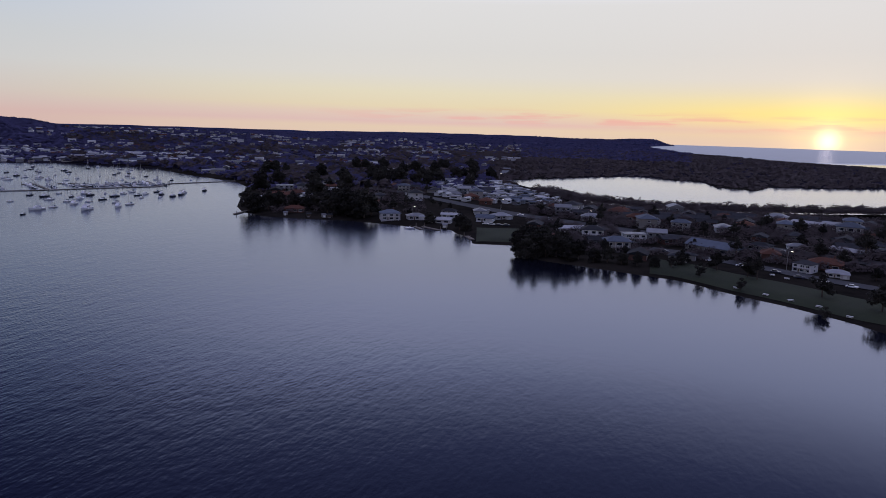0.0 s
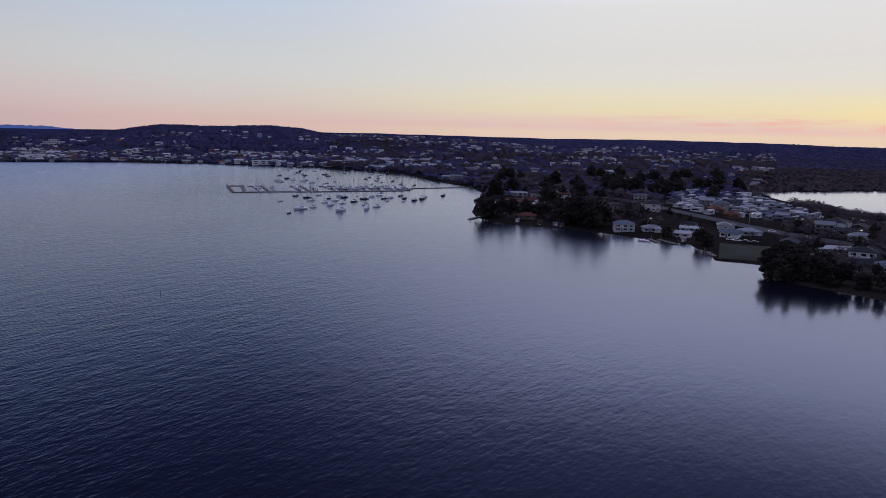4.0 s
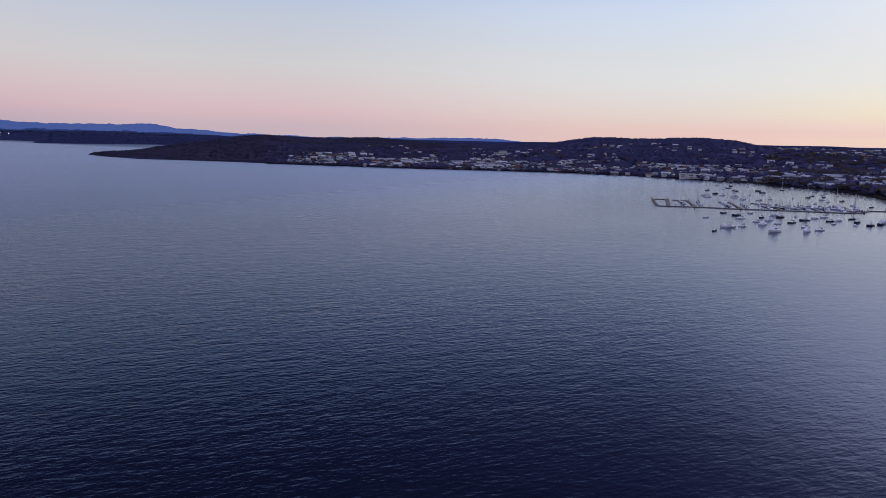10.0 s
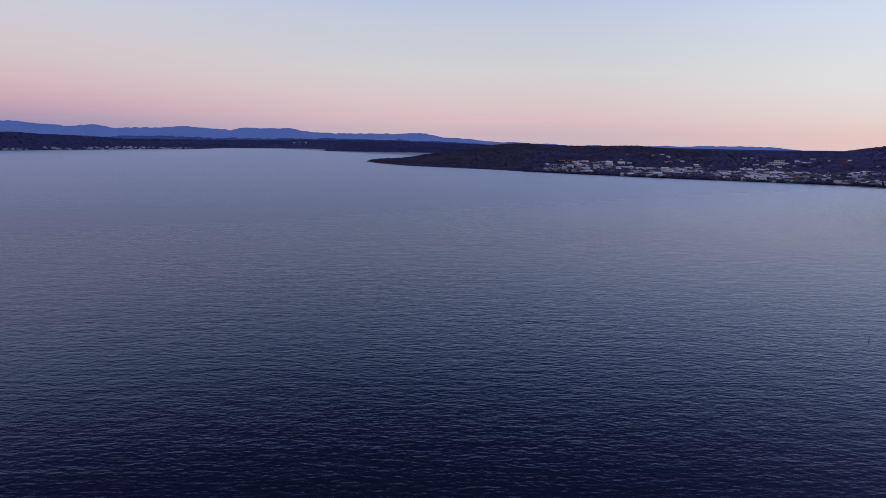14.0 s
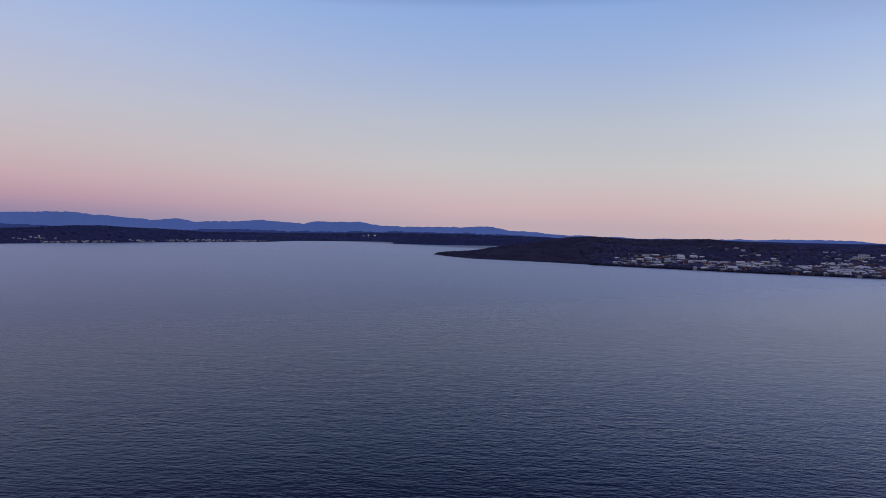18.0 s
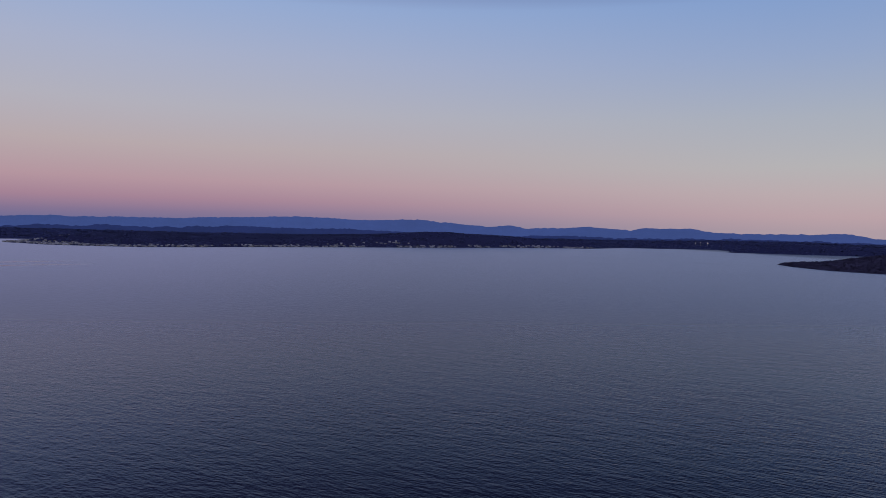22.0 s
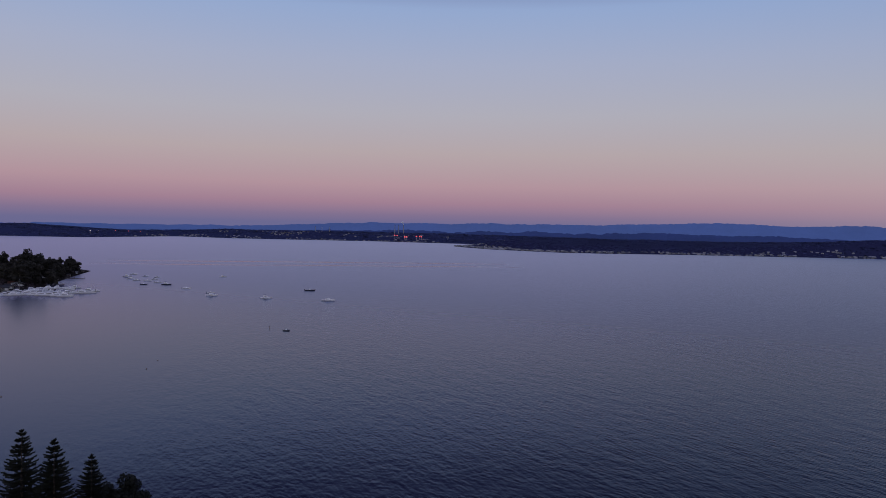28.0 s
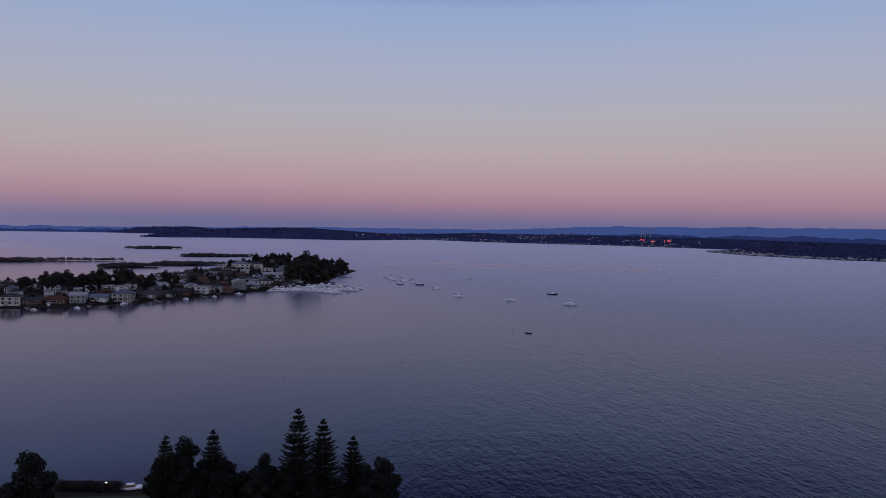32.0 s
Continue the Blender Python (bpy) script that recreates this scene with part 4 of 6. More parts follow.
def pine_kind(seed, height):
    """Norfolk pine: straight trunk, regular whorls of upturned flat sprays."""
    def build():
        rnd = np.random.RandomState(seed)
        ob = base("norfolk_pine", "tall dark Norfolk pine with regular tiered branches", "pine tree", "pines on the shore")
        bm = bmesh.new()
        rod(bm, (0, 0, -0.6), (0, 0, height * 0.97), height * 0.018, 0.03)
        part("trunk", bm, BARK, ob)
        v, f = [], []
        tiers = 33
        for t in range(tiers):
            q = t / (tiers - 1)
            z = height * (0.12 + 0.86 * q + rnd.uniform(-0.008, 0.008))
            reach = (height * 0.24 * (1 - q) ** 0.66 + 0.12) * rnd.uniform(0.90, 1.06)
            n = 9 if q < 0.7 else 7
            turn = rnd.uniform(0, 6.28)
            for k in range(n):
                a = turn + 2 * math.pi * k / n + rnd.uniform(-0.12, 0.12)
                ca, sa = math.cos(a), math.sin(a)
                lim = reach * rnd.uniform(0.7, 1.12)
                z += height * rnd.uniform(-0.006, 0.006)
                segs = max(4, int(lim / 0.42))
                for s in range(1, segs + 1):
                    u = s / segs
                    rr = lim * u
                    zz = z - lim * 0.10 * math.sin(u * 2.6) + lim * 0.16 * u * u
                    width = 0.52 * (1.1 - 0.65 * u) * (1 - 0.45 * q)
                    for side in (-1, 1):
                        i = len(v)
                        wx, wy = -sa * side * width, ca * side * width
                        bx, by = ca * rr, sa * rr
                        fx, fy = ca * 0.26, sa * 0.26
                        up = 0.10 + 0.12 * rnd.rand()
                        v += [(bx - fx, by - fy, zz), (bx + wx * 0.6, by + wy * 0.6, zz + up * 0.3), (bx + wx + fx * 1.5, by + wy + fy * 1.5, zz + up * 2), (bx + fx, by + fy, zz + 0.05)]
                        f.append((i, i + 1, i + 2, i + 3))
                    i = len(v)
                    v += [(bx - fx, by - fy, zz - 0.08), (bx + fx, by + fy, zz - 0.05), (bx + fx * 1.2, by + fy * 1.2, zz + 0.3), (bx - fx, by - fy, zz + 0.16)]
                    f.append((i, i + 1, i + 2, i + 3))
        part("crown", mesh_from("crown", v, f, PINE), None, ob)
        return ob
    return Kind(build)


PINES = [pine_kind(41, 22.0), pine_kind(42, 20.0)]


# ---- boats ----
def hull_mesh(length, beam, free, flare=0.72, draft=0.35, transom=0.82):
    """Lofted hull along x, bow at +x, waterline at 0, closed by its deck."""
    bm = bmesh.new()
    rows = []
    n = 11
    for k in range(n):
        u = k / (n - 1)
        x = (u - 0.5) * length
        w = beam / 2 * (transom + (1 - transom) * math.sin(min(u / 0.45, 1) * math.pi / 2)) * (1 - max(0, (u - 0.5) / 0.5) ** 2.2 * 0.98)
        sheer = free * (0.86 + 0.34 * u * u)
        pull = 0.06 * length * max(0, u - 0.8) / 0.2
        prof = [(w, sheer, pull), (w * 0.97, sheer * 0.6, pull * 0.6), (w * flare, 0.02, 0), (w * 0.4, -draft * 0.7, -pull * 0.4), (0, -draft, -pull)]
        left = [bm.verts.new((x + p, y, z)) for y, z, p in prof]
        right = [bm.verts.new((x + p, -y, z)) for y, z, p in prof[:-1]]
        rows.append(left + right[::-1])
    for a, b in zip(rows, rows[1:]):
        for i in range(len(a) - 1):
            bm.faces.new((a[i], b[i], b[i + 1], a[i + 1]))
        bm.faces.new((a[-1], b[-1], b[0], a[0]))
    bm.faces.new(rows[0])
    bm.faces.new(rows[-1][::-1])
    bmesh.ops.recalc_face_normals(bm, faces=bm.faces)
    return bm


def cabin_mesh(x, length, width, z, h, rake=0.35, n=1):
    """Coachroof with raked front and rounded edges."""
    bm = bmesh.new()
    box(bm, x, 0, z + h / 2, length, width, h)
    for v in bm.verts:
        if v.co.z > z + h / 2:
            v.co.y *= 0.86
            v.co.x -= rake * h if v.co.x > x else -0.1 * h
    bmesh.ops.bevel(bm, geom=bm.edges[:], offset=min(0.12, h * 0.15), segments=1, affect="EDGES")
    return bm


def cruiser_kind(label, L, hull, fly=True, group="moored boats"):
    def build():
        ob = base("motor_cruiser", label, "boat", group)
        B, F = L * 0.32, L * 0.12
        part("hull", hull_mesh(L, B, F), hull, ob)
        part("cabin", cabin_mesh(-L * 0.02, L * 0.46, B * 0.78, F * 0.95, L * 0.105, 0.9), HULL_WHITE, ob)
        bm = bmesh.new()
        for s in (-1, 1):
            box(bm, -L * 0.03, s * B * 0.375, F + L * 0.055, L * 0.34, 0.06, L * 0.035)
        part("cabin_window", bm, GLASS, ob)
        bm = bmesh.new()
        rod(bm, (L * 0.20, 0, F), (L * 0.47, 0, F + 0.75), 0.03, n=5)
        rod(bm, (L * 0.30, B * 0.32, F * 1.05), (L * 0.49, 0, F + 0.8), 0.03, n=5)
        rod(bm, (L * 0.30, -B * 0.32, F * 1.05), (L * 0.49, 0, F + 0.8), 0.03, n=5)
        part("bow_rail", bm, ALLOY, ob)
        if fly:
            part("flybridge", cabin_mesh(-L * 0.08, L * 0.26, B * 0.62, F + L * 0.10, L * 0.06, 0.6), HULL_WHITE, ob)
            bm = bmesh.new()
            box(bm, -L * 0.10, 0, F + L * 0.235, L * 0.22, B * 0.62, 0.07, bevel=0.02)
            for sx in (-0.18, -0.02):
                for sy in (-0.28, 0.28):
                    rod(bm, (L * sx, B * sy, F + L * 0.15), (L * sx, B * sy, F + L * 0.235), 0.03, n=5)
            part("canopy", bm, CANVAS, ob)
        return ob
    return Kind(build)


def yacht_kind(label, L, hull, group="moored boats"):
    def build():
        ob = base("sailing_yacht", label, "boat", group)
        B, F = L * 0.29, L * 0.10
        part("hull", hull_mesh(L, B, F, draft=0.5, transom=0.62), hull, ob)
        part("cabin", cabin_mesh(L * 0.02, L * 0.38, B * 0.6, F * 0.95, L * 0.045, 1.2), HULL_WHITE, ob)
        top = L * 1.28
        bm = bmesh.new()
        rod(bm, (L * 0.1, 0, F), (L * 0.1, 0, top), 0.10, 0.06, n=6)
        rod(bm, (L * 0.1, -B * 0.22, top * 0.55), (L * 0.1, B * 0.22, top * 0.55), 0.03, n=5)
        part("mast", bm, ALLOY, ob)
        bm = bmesh.new()
        rod(bm, (L * 0.1, 0, F + L * 0.11), (-L * 0.32, 0, F + L * 0.10), 0.07, n=6)
        part("boom", bm, ALLOY, ob)
        bm = bmesh.new()
        rod(bm, (L * 0.09, 0, F + L * 0.135), (-L * 0.31, 0, F + L * 0.12), 0.20, 0.12, n=7)
        part("sail_cover", bm, CANVAS, ob)
        bm = bmesh.new()
        for a, b in (((L * 0.5, 0, F * 1.2), (L * 0.1, 0, top)), ((-L * 0.48, 0, F), (L * 0.1, 0, top)),
                     ((L * 0.1, B * 0.45, F), (L * 0.1, 0, top * 0.96)), ((L * 0.1, -B * 0.45, F), (L * 0.1, 0, top * 0.96))):
            rod(bm, a, b, 0.018, n=4)
        part("rigging", bm, ALLOY, ob)
        part("sprayhood", cabin_mesh(-L * 0.20, L * 0.12, B * 0.55, F, L * 0.085, 0.9), CANVAS, ob)
        return ob
    return Kind(build)


def dinghy_kind(label, L, hull, group="moored boats"):
    def build():
        ob = base("runabout", label, "boat", group)
        B, F = L * 0.38, L * 0.13
        part("hull", hull_mesh(L, B, F), hull, ob)
        part("console", cabin_mesh(0, L * 0.2, B * 0.55, F * 0.9, L * 0.13, 0.8), HULL_WHITE, ob)
        bm = bmesh.new()
        box(bm, -L * 0.52, 0, F * 0.9, L * 0.09, 0.35, L * 0.16, bevel=0.05)
        part("outboard_motor", bm, HULL_DARK, ob)
        return ob
    return Kind(build)


CRUISERS = [cruiser_kind("white flybridge motor cruiser on its mooring", 11, HULL_WHITE), cruiser_kind("white motor cruiser with a low cabin", 8.5, HULL_WHITE, fly=False),
            cruiser_kind("dark-hulled motor cruiser with a flybridge", 10, HULL_DARK)]
YACHTS = [yacht_kind("white sailing yacht with furled sails", 10.5, HULL_WHITE), yacht_kind("navy-hulled sailing yacht with bare mast", 9.5, HULL_DARK),
          yacht_kind("small white sailing yacht with covered boom", 8.0, HULL_WHITE)]
RUNABOUTS = [dinghy_kind("small white open runabout", 5.5, HULL_WHITE), dinghy_kind("small dark open runabout", 5.0, HULL_DARK)]


# ---- placing ----
rng = random.Random(7)
TAKEN = {}


def ground_at(x, y):
    return float(ground_height(np.array([x], float), np.array([y], float))[0])


def shore_at(x, y):
    return float(land(np.array([x], float), np.array([y], float))[0])


def free(x, y, gap):
    """True, and the place is taken, if nothing stands nearer than gap."""
    cx, cy = int(x // 25), int(y // 25)
    for i in range(cx - 1, cx + 2):
        for j in range(cy - 1, cy + 2):
            for ox, oy, og in TAKEN.get((i, j), ()):
                if (ox - x) ** 2 + (oy - y) ** 2 < (0.5 * (gap + og)) ** 2:
                    return False
    TAKEN.setdefault((cx, cy), []).append((x, y, gap))
    return True


def settled(x, y):
    """Where the suburb has streets of houses: uneven patches, with bush between."""
    return math.sin(x * 0.021 + 1.7 * math.sin(y * 0.013)) * math.sin(y * 0.024 + 1.3 * math.sin(x * 0.011))


def spots(az0, az1, r0, r1, n, gap, inland=8.0, seaward=1e9, tries=6, patch=-2.0):
    """Random places on land inside a sector, spread over its area, or in patches of it."""
    az = np.array([rng.uniform(az0, az1) for _ in range(n * tries)])
    rr = np.sqrt(np.array([rng.uniform(r0 * r0, r1 * r1) for _ in range(n * tries)]))
    x, y = np.sin(np.radians(az)) * rr, np.cos(np.radians(az)) * rr
    d, z = land(x, y), ground_height(x, y)
    out = []
    for a, xx, yy, dd, zz in zip(az, x, y, d, z):
        if len(out) >= n:
            break
        if inland < dd < seaward and settled(xx, yy) > patch and free(xx, yy, gap):
            out.append((float(a), float(xx), float(yy), float(zz)))
    return out


def put(kind, az, r, turn=0.0, size=1.0, z=None, gap=14.0, label=""):
    """Stand a thing at a compass heading and distance, its front to the lake."""
    x, y, _ = pol(az, r)
    free(x, y, gap)
    ob = kind.place(x, y, ground_at(x, y) if z is None else z, turn - az, size)
    if label:
        ob["label"] = label
    return ob


def strip(name, line, width, material, lift, label, category):
    """A road or path draped over the ground along a line of headings and distances."""
    pts = [Vector(pol(a, r)) for a, r in line]
    fine = []
    for a, b in zip(pts, pts[1:]):
        n = max(2, int((b - a).length / 8))
        fine += [a.lerp(b, k / n) for k in range(n)]
    fine.append(pts[-1])
    v, f = [], []
    for k, p in enumerate(fine):
        d = (fine[min(k + 1, len(fine) - 1)] - fine[max(k - 1, 0)]).normalized()
        side = Vector((-d.y, d.x, 0)) * width / 2
        for q in (p - side, p + side):
            v.append((q.x, q.y, ground_at(q.x, q.y) + lift))
        free(p.x, p.y, width + 9)
        if k:
            f.append((2 * k - 2, 2 * k - 1, 2 * k + 1, 2 * k))
    return tagged(new(name, mesh_from(name, v, f, material, True)), label, category, kind="structure")


# roads
strip("road", [(128.5, 372), (131.2, 366), (134.3, 353), (137.1, 344), (140.1, 333), (146, 322), (152, 330)], 9, ASPHALT, 0.35, "grey asphalt shore road", "road")
strip("road", [(99.0, 1500), (101.2, 1200), (102.2, 1059), (103.3, 922), (104.3, 760), (106.5, 640), (111, 560), (117, 500), (123, 450), (129, 415), (136, 396), (146, 380)], 13, ASPHALT, 0.35,
      "asphalt main road through the suburb", "road")
strip("road", [(-74, 580), (-69, 578), (-63.5, 610), (-58.5, 660), (-55, 700)], 7, ASPHALT, 0.35, "asphalt street behind the waterfront houses", "road")


def lawn(az0, az1, inner, depth):
    """Mown grass between the water's edge and a road; inner gives distances along the shore."""
    n = 22
    a = np.linspace(az0, az1, n)
    A, Q = np.meshgrid(a, np.linspace(0, 1, 10))
    R = np.interp(A, *np.array(inner, float).T) + depth * Q
    x, y = np.sin(np.radians(A)) * R, np.cos(np.radians(A)) * R
    z = ground_height(x.ravel(), y.ravel()) + 0.18
    v = np.stack([x.ravel(), y.ravel(), z], 1)
    f = [(i * n + j, i * n + j + 1, (i + 1) * n + j + 1, (i + 1) * n + j) for i in range(9) for j in range(n - 1)]
    return tagged(new("lawn", mesh_from("lawn", v, f, GRASS, True)), "mown green lawn by the water", "lawn", kind="structure")


lawn(114.7, 118.6, [(114, 378), (119, 378)], 47)
lawn(128.6, 147, [(128.6, 315), (130.8, 312), (134.9, 294), (138.9, 283), (142.8, 271), (147, 263)], 32)
lawn(-66, -36, [(-66, 128), (-36, 128)], 24)

# waterfront and notable buildings
put(MANSION, 107.6, 455, 8, 0.72, gap=16)
put(HOUSES[0], 109.7, 458, 12, 0.78, gap=14)
put(LOW_HALL, 111.6, 444, -14, 0.72, gap=16)
put(LOW_HALL, 112.6, 470, -6, 0.6, gap=14)
put(HOUSES[2], 98.9, 575, 15, 1.1)
put(HOUSES[0], 101.4, 574, 20, 0.95)
put(HOUSES[2], 100.2, 590, 10, 1.0)
put(HOUSES[9], 99.3, 640, 12, 0.9)
put(LOW_HALL, 103.0, 612, 5, 0.8, gap=18)
put(LOW_HALL, 96.9, 566, 25, 0.7)
put(HOUSES[8], 115.4, 456, -10, 0.9)
put(HOUSES[0], 116.6, 470, 30, 0.8)
put(LOW_HALL, 122.3, 420, 15, 0.75, gap=18)
put(HOUSES[9], 127.2, 392, 18, 0.78, gap=15)
put(HOUSES[4], 128.9, 398, 4, 0.8)
put(HOUSES[7], 129.9, 392, 30, 0.85)
put(LONG_HALL, 133.2, 378, -32, 0.85, gap=28)
put(HOUSES[1], 136.4, 392, -20, 0.8)
put(HOUSES[0], 138.8, 402, 10, 0.62)
put(HOUSES[3], 139.5, 347, -25, 0.62)
put(HOUSES[0], 141.6, 343, 5, 0.6)
put(LOW_HALL, 142.1, 400, -30, 0.7, gap=18)
put(LOW_HALL, 139.4, 508, -30, 0.9, gap=20)
put(LOW_HALL, 141.4, 514, -20, 0.9, gap=20)
# heading, kind, distance, size, turn
PENINSULA_FRONT = [(-72.6, 3, 548, 0.95, -8), (-71.3, 7, 549, 0.95, 5), (-69.8, 2, 549, 1.05, -12), (-68.3, 4, 551, 0.9, -6), (-66.9, 8, 560, 1.0, -14), (-65.3, 6, 560, 0.98, -16), (-63.6, 1, 582, 1.0, -20),
                   (-62.5, 5, 588, 0.9, -14), (-61.3, 7, 601, 1.05, -18), (-60.1, 9, 613, 0.95, -20), (-59.1, 3, 620, 0.9, -14), (-58.3, 2, 626, 0.9, -10), (-57.4, 4, 648, 1.1, -80), (-56.5, 0, 662, 0.95, -10), (-55.5, 3, 675, 0.9, -14)]
for az, k, r, size, turn in PENINSULA_FRONT:
    put(HOUSES[k], az, r, turn, size, gap=14)
put(MANSION, -57.9, 800, 15, gap=20)
put(LOW_HALL, -55.2, 765, -10, gap=20)

# suburbs
for az0, az1, r0, r1, n in ((119, 147, 345, 560, 66), (97, 116, 485, 700, 40), (-75, -53, 560, 800, 112), (-60, -50.5, 760, 960, 26)):
    for a, x, y, z in spots(az0, az1, r0, r1, n, 15.5, inland=12):
        HOUSES[rng.choice((0, 0, 3, 3, 8, 8, 9, 9, 2, 2, 7, 7, 1, 5, 6) if az0 < 0 else (1, 1, 2, 2, 2, 5, 5, 5, 7, 7, 7, 7, 6, 4, 0, 3))].place(x, y, z, -a + rng.choice((0, 0, 90, -90)) + rng.uniform(-12, 12), rng.uniform(0.72, 1.0) * (0.86 if az0 < 0 else 1.0))
for a, x, y, z in spots(111.5, 121.5, 545, 800, 150, 9.5, inland=25):
    CABINS[rng.choice((0, 0, 1, 1, 2))].place(x, y, z, 40 + rng.choice((0, 90)) + rng.uniform(-4, 4))
FAR_SPOTS = spots(49, 64, 1190, 1620, 120, 17, inland=14, seaward=250, patch=-0.25, tries=14) + spots(62, 93, 1000, 1560, 120, 18, inland=14, patch=-0.1, tries=12) + spots(80, 112, 700, 1500, 60, 22, inland=16)
for a, x, y, z in FAR_SPOTS:
    FAR_HOUSES[rng.choice((0, 0, 1, 2, 3, 3, 4))].place(x, y, z, -a + rng.choice((0, 90, 180)) + rng.uniform(-15, 15))


def joined_houses(name, places, seed, label, w=(10, 16), tall=(2.6, 3.0, 5.0), pale=False):
    """Far houses too small to tell apart: walls and gable roofs in one mesh."""
    rnd = np.random.RandomState(seed)
    v, f, m = [], [], []
    for a, x, y, z in places:
        t = -radians(a) + rnd.choice((0, math.pi / 2)) + rnd.uniform(-0.3, 0.3)
        c, s = math.cos(t), math.sin(t)
        lw, ld, lh = rnd.uniform(*w) / 2, rnd.uniform(6, 8.5) / 2, rnd.choice(tall)
        k = len(v)
        loc = [(-lw, -ld, -2), (lw, -ld, -2), (lw, ld, -2), (-lw, ld, -2), (-lw, -ld, lh), (lw, -ld, lh), (lw, ld, lh), (-lw, ld, lh)]
        o = 0.5
        loc += [(-lw - o, -ld - o, lh), (lw + o, -ld - o, lh), (lw + o, ld + o, lh), (-lw - o, ld + o, lh), (-lw - o, 0, lh + ld * 0.5), (lw + o, 0, lh + ld * 0.5)]
        v += [(x + px * c - py * s, y + px * s + py * c, z + pz) for px, py, pz in loc]
        wall, roof = rnd.choice((0, 0, 1, 1, 5, 5, 6)), rnd.choice((2, 2, 2, 3, 3, 4, 4, 7))
        if pale:
            wall, roof = rnd.choice((0, 0, 5, 1)), rnd.choice((4, 4, 2, 2))
        for q in ((0, 1, 5, 4), (1, 2, 6, 5), (2, 3, 7, 6), (3, 0, 4, 7)):
            f.append([k + i for i in q])
            m.append(wall)
        for q in ((8, 9, 13, 12), (10, 11, 12, 13), (9, 10, 13), (11, 8, 12), (11, 10, 9, 8)):
            f.append([k + i for i in q])
            m.append(roof)
    me = mesh_from(name, v, f)
    for q in (WALL_WHITE, WALL_GREY, ROOF_ZINC, ROOF_CHARCOAL, ROOF_WHITE, WALL_CREAM, WALL_BRICK, ROOF_TILE):
        me.materials.append(q)
    me.polygons.foreach_set("material_index", m)
    return tagged(new(name, me), label, "houses", kind="stuff")


joined_houses("hillside_suburb", spots(50, 66, 1180, 1560, 540, 9, inland=5, seaward=250, patch=-0.45, tries=9) + spots(47.8, 50.5, 1180, 1560, 40, 12, inland=5, seaward=150, patch=-0.2, tries=9) + spots(62, 93, 1000, 1700, 520, 10, inland=6, seaward=290, patch=-0.2, tries=9) + spots(52, 93, 1300, 1800, 110, 15, inland=200, patch=0.1, tries=12), 3, "pale suburb houses scattered over the hillside", (6, 12), (2.0, 2.4, 3.6))
joined_houses("upland_suburb", spots(86, 112, 1450, 2700, 110, 24, inland=30, patch=0.2, tries=14), 7, "pale houses scattered on the wooded rise inland", (7, 14), (4.2, 5.0, 6.0))
joined_houses("inland_suburb", spots(84, 118, 850, 2600, 460, 13, inland=14, patch=0.05, tries=14), 4, "pale roofs of the inland suburb among trees", (7, 15))
joined_houses("inland_sheds", spots(87, 112, 880, 2100, 60, 26, inland=30, patch=-0.2), 6, "long pale shed roofs inland among trees", (14, 28), (3.0, 3.6))
joined_houses("far_shore_houses", spots(-23.5, 22, 1960, 2700, 330, 7, inland=2, seaward=34, tries=90, patch=-0.5) + spots(-23, 6, 1990, 2700, 110, 8, inland=20, seaward=95, tries=50, patch=-0.1) + spots(-48, -24, 2700, 3500, 120, 12, inland=3, seaward=60, tries=50, patch=-0.1) + spots(-42, -24, 2850, 3500, 90, 14, inland=60, seaward=330, tries=30, patch=0.1), 5,
              "tiny pale houses along the far shore", (3.5, 9), (0.9, 1.4, 2.2), True)


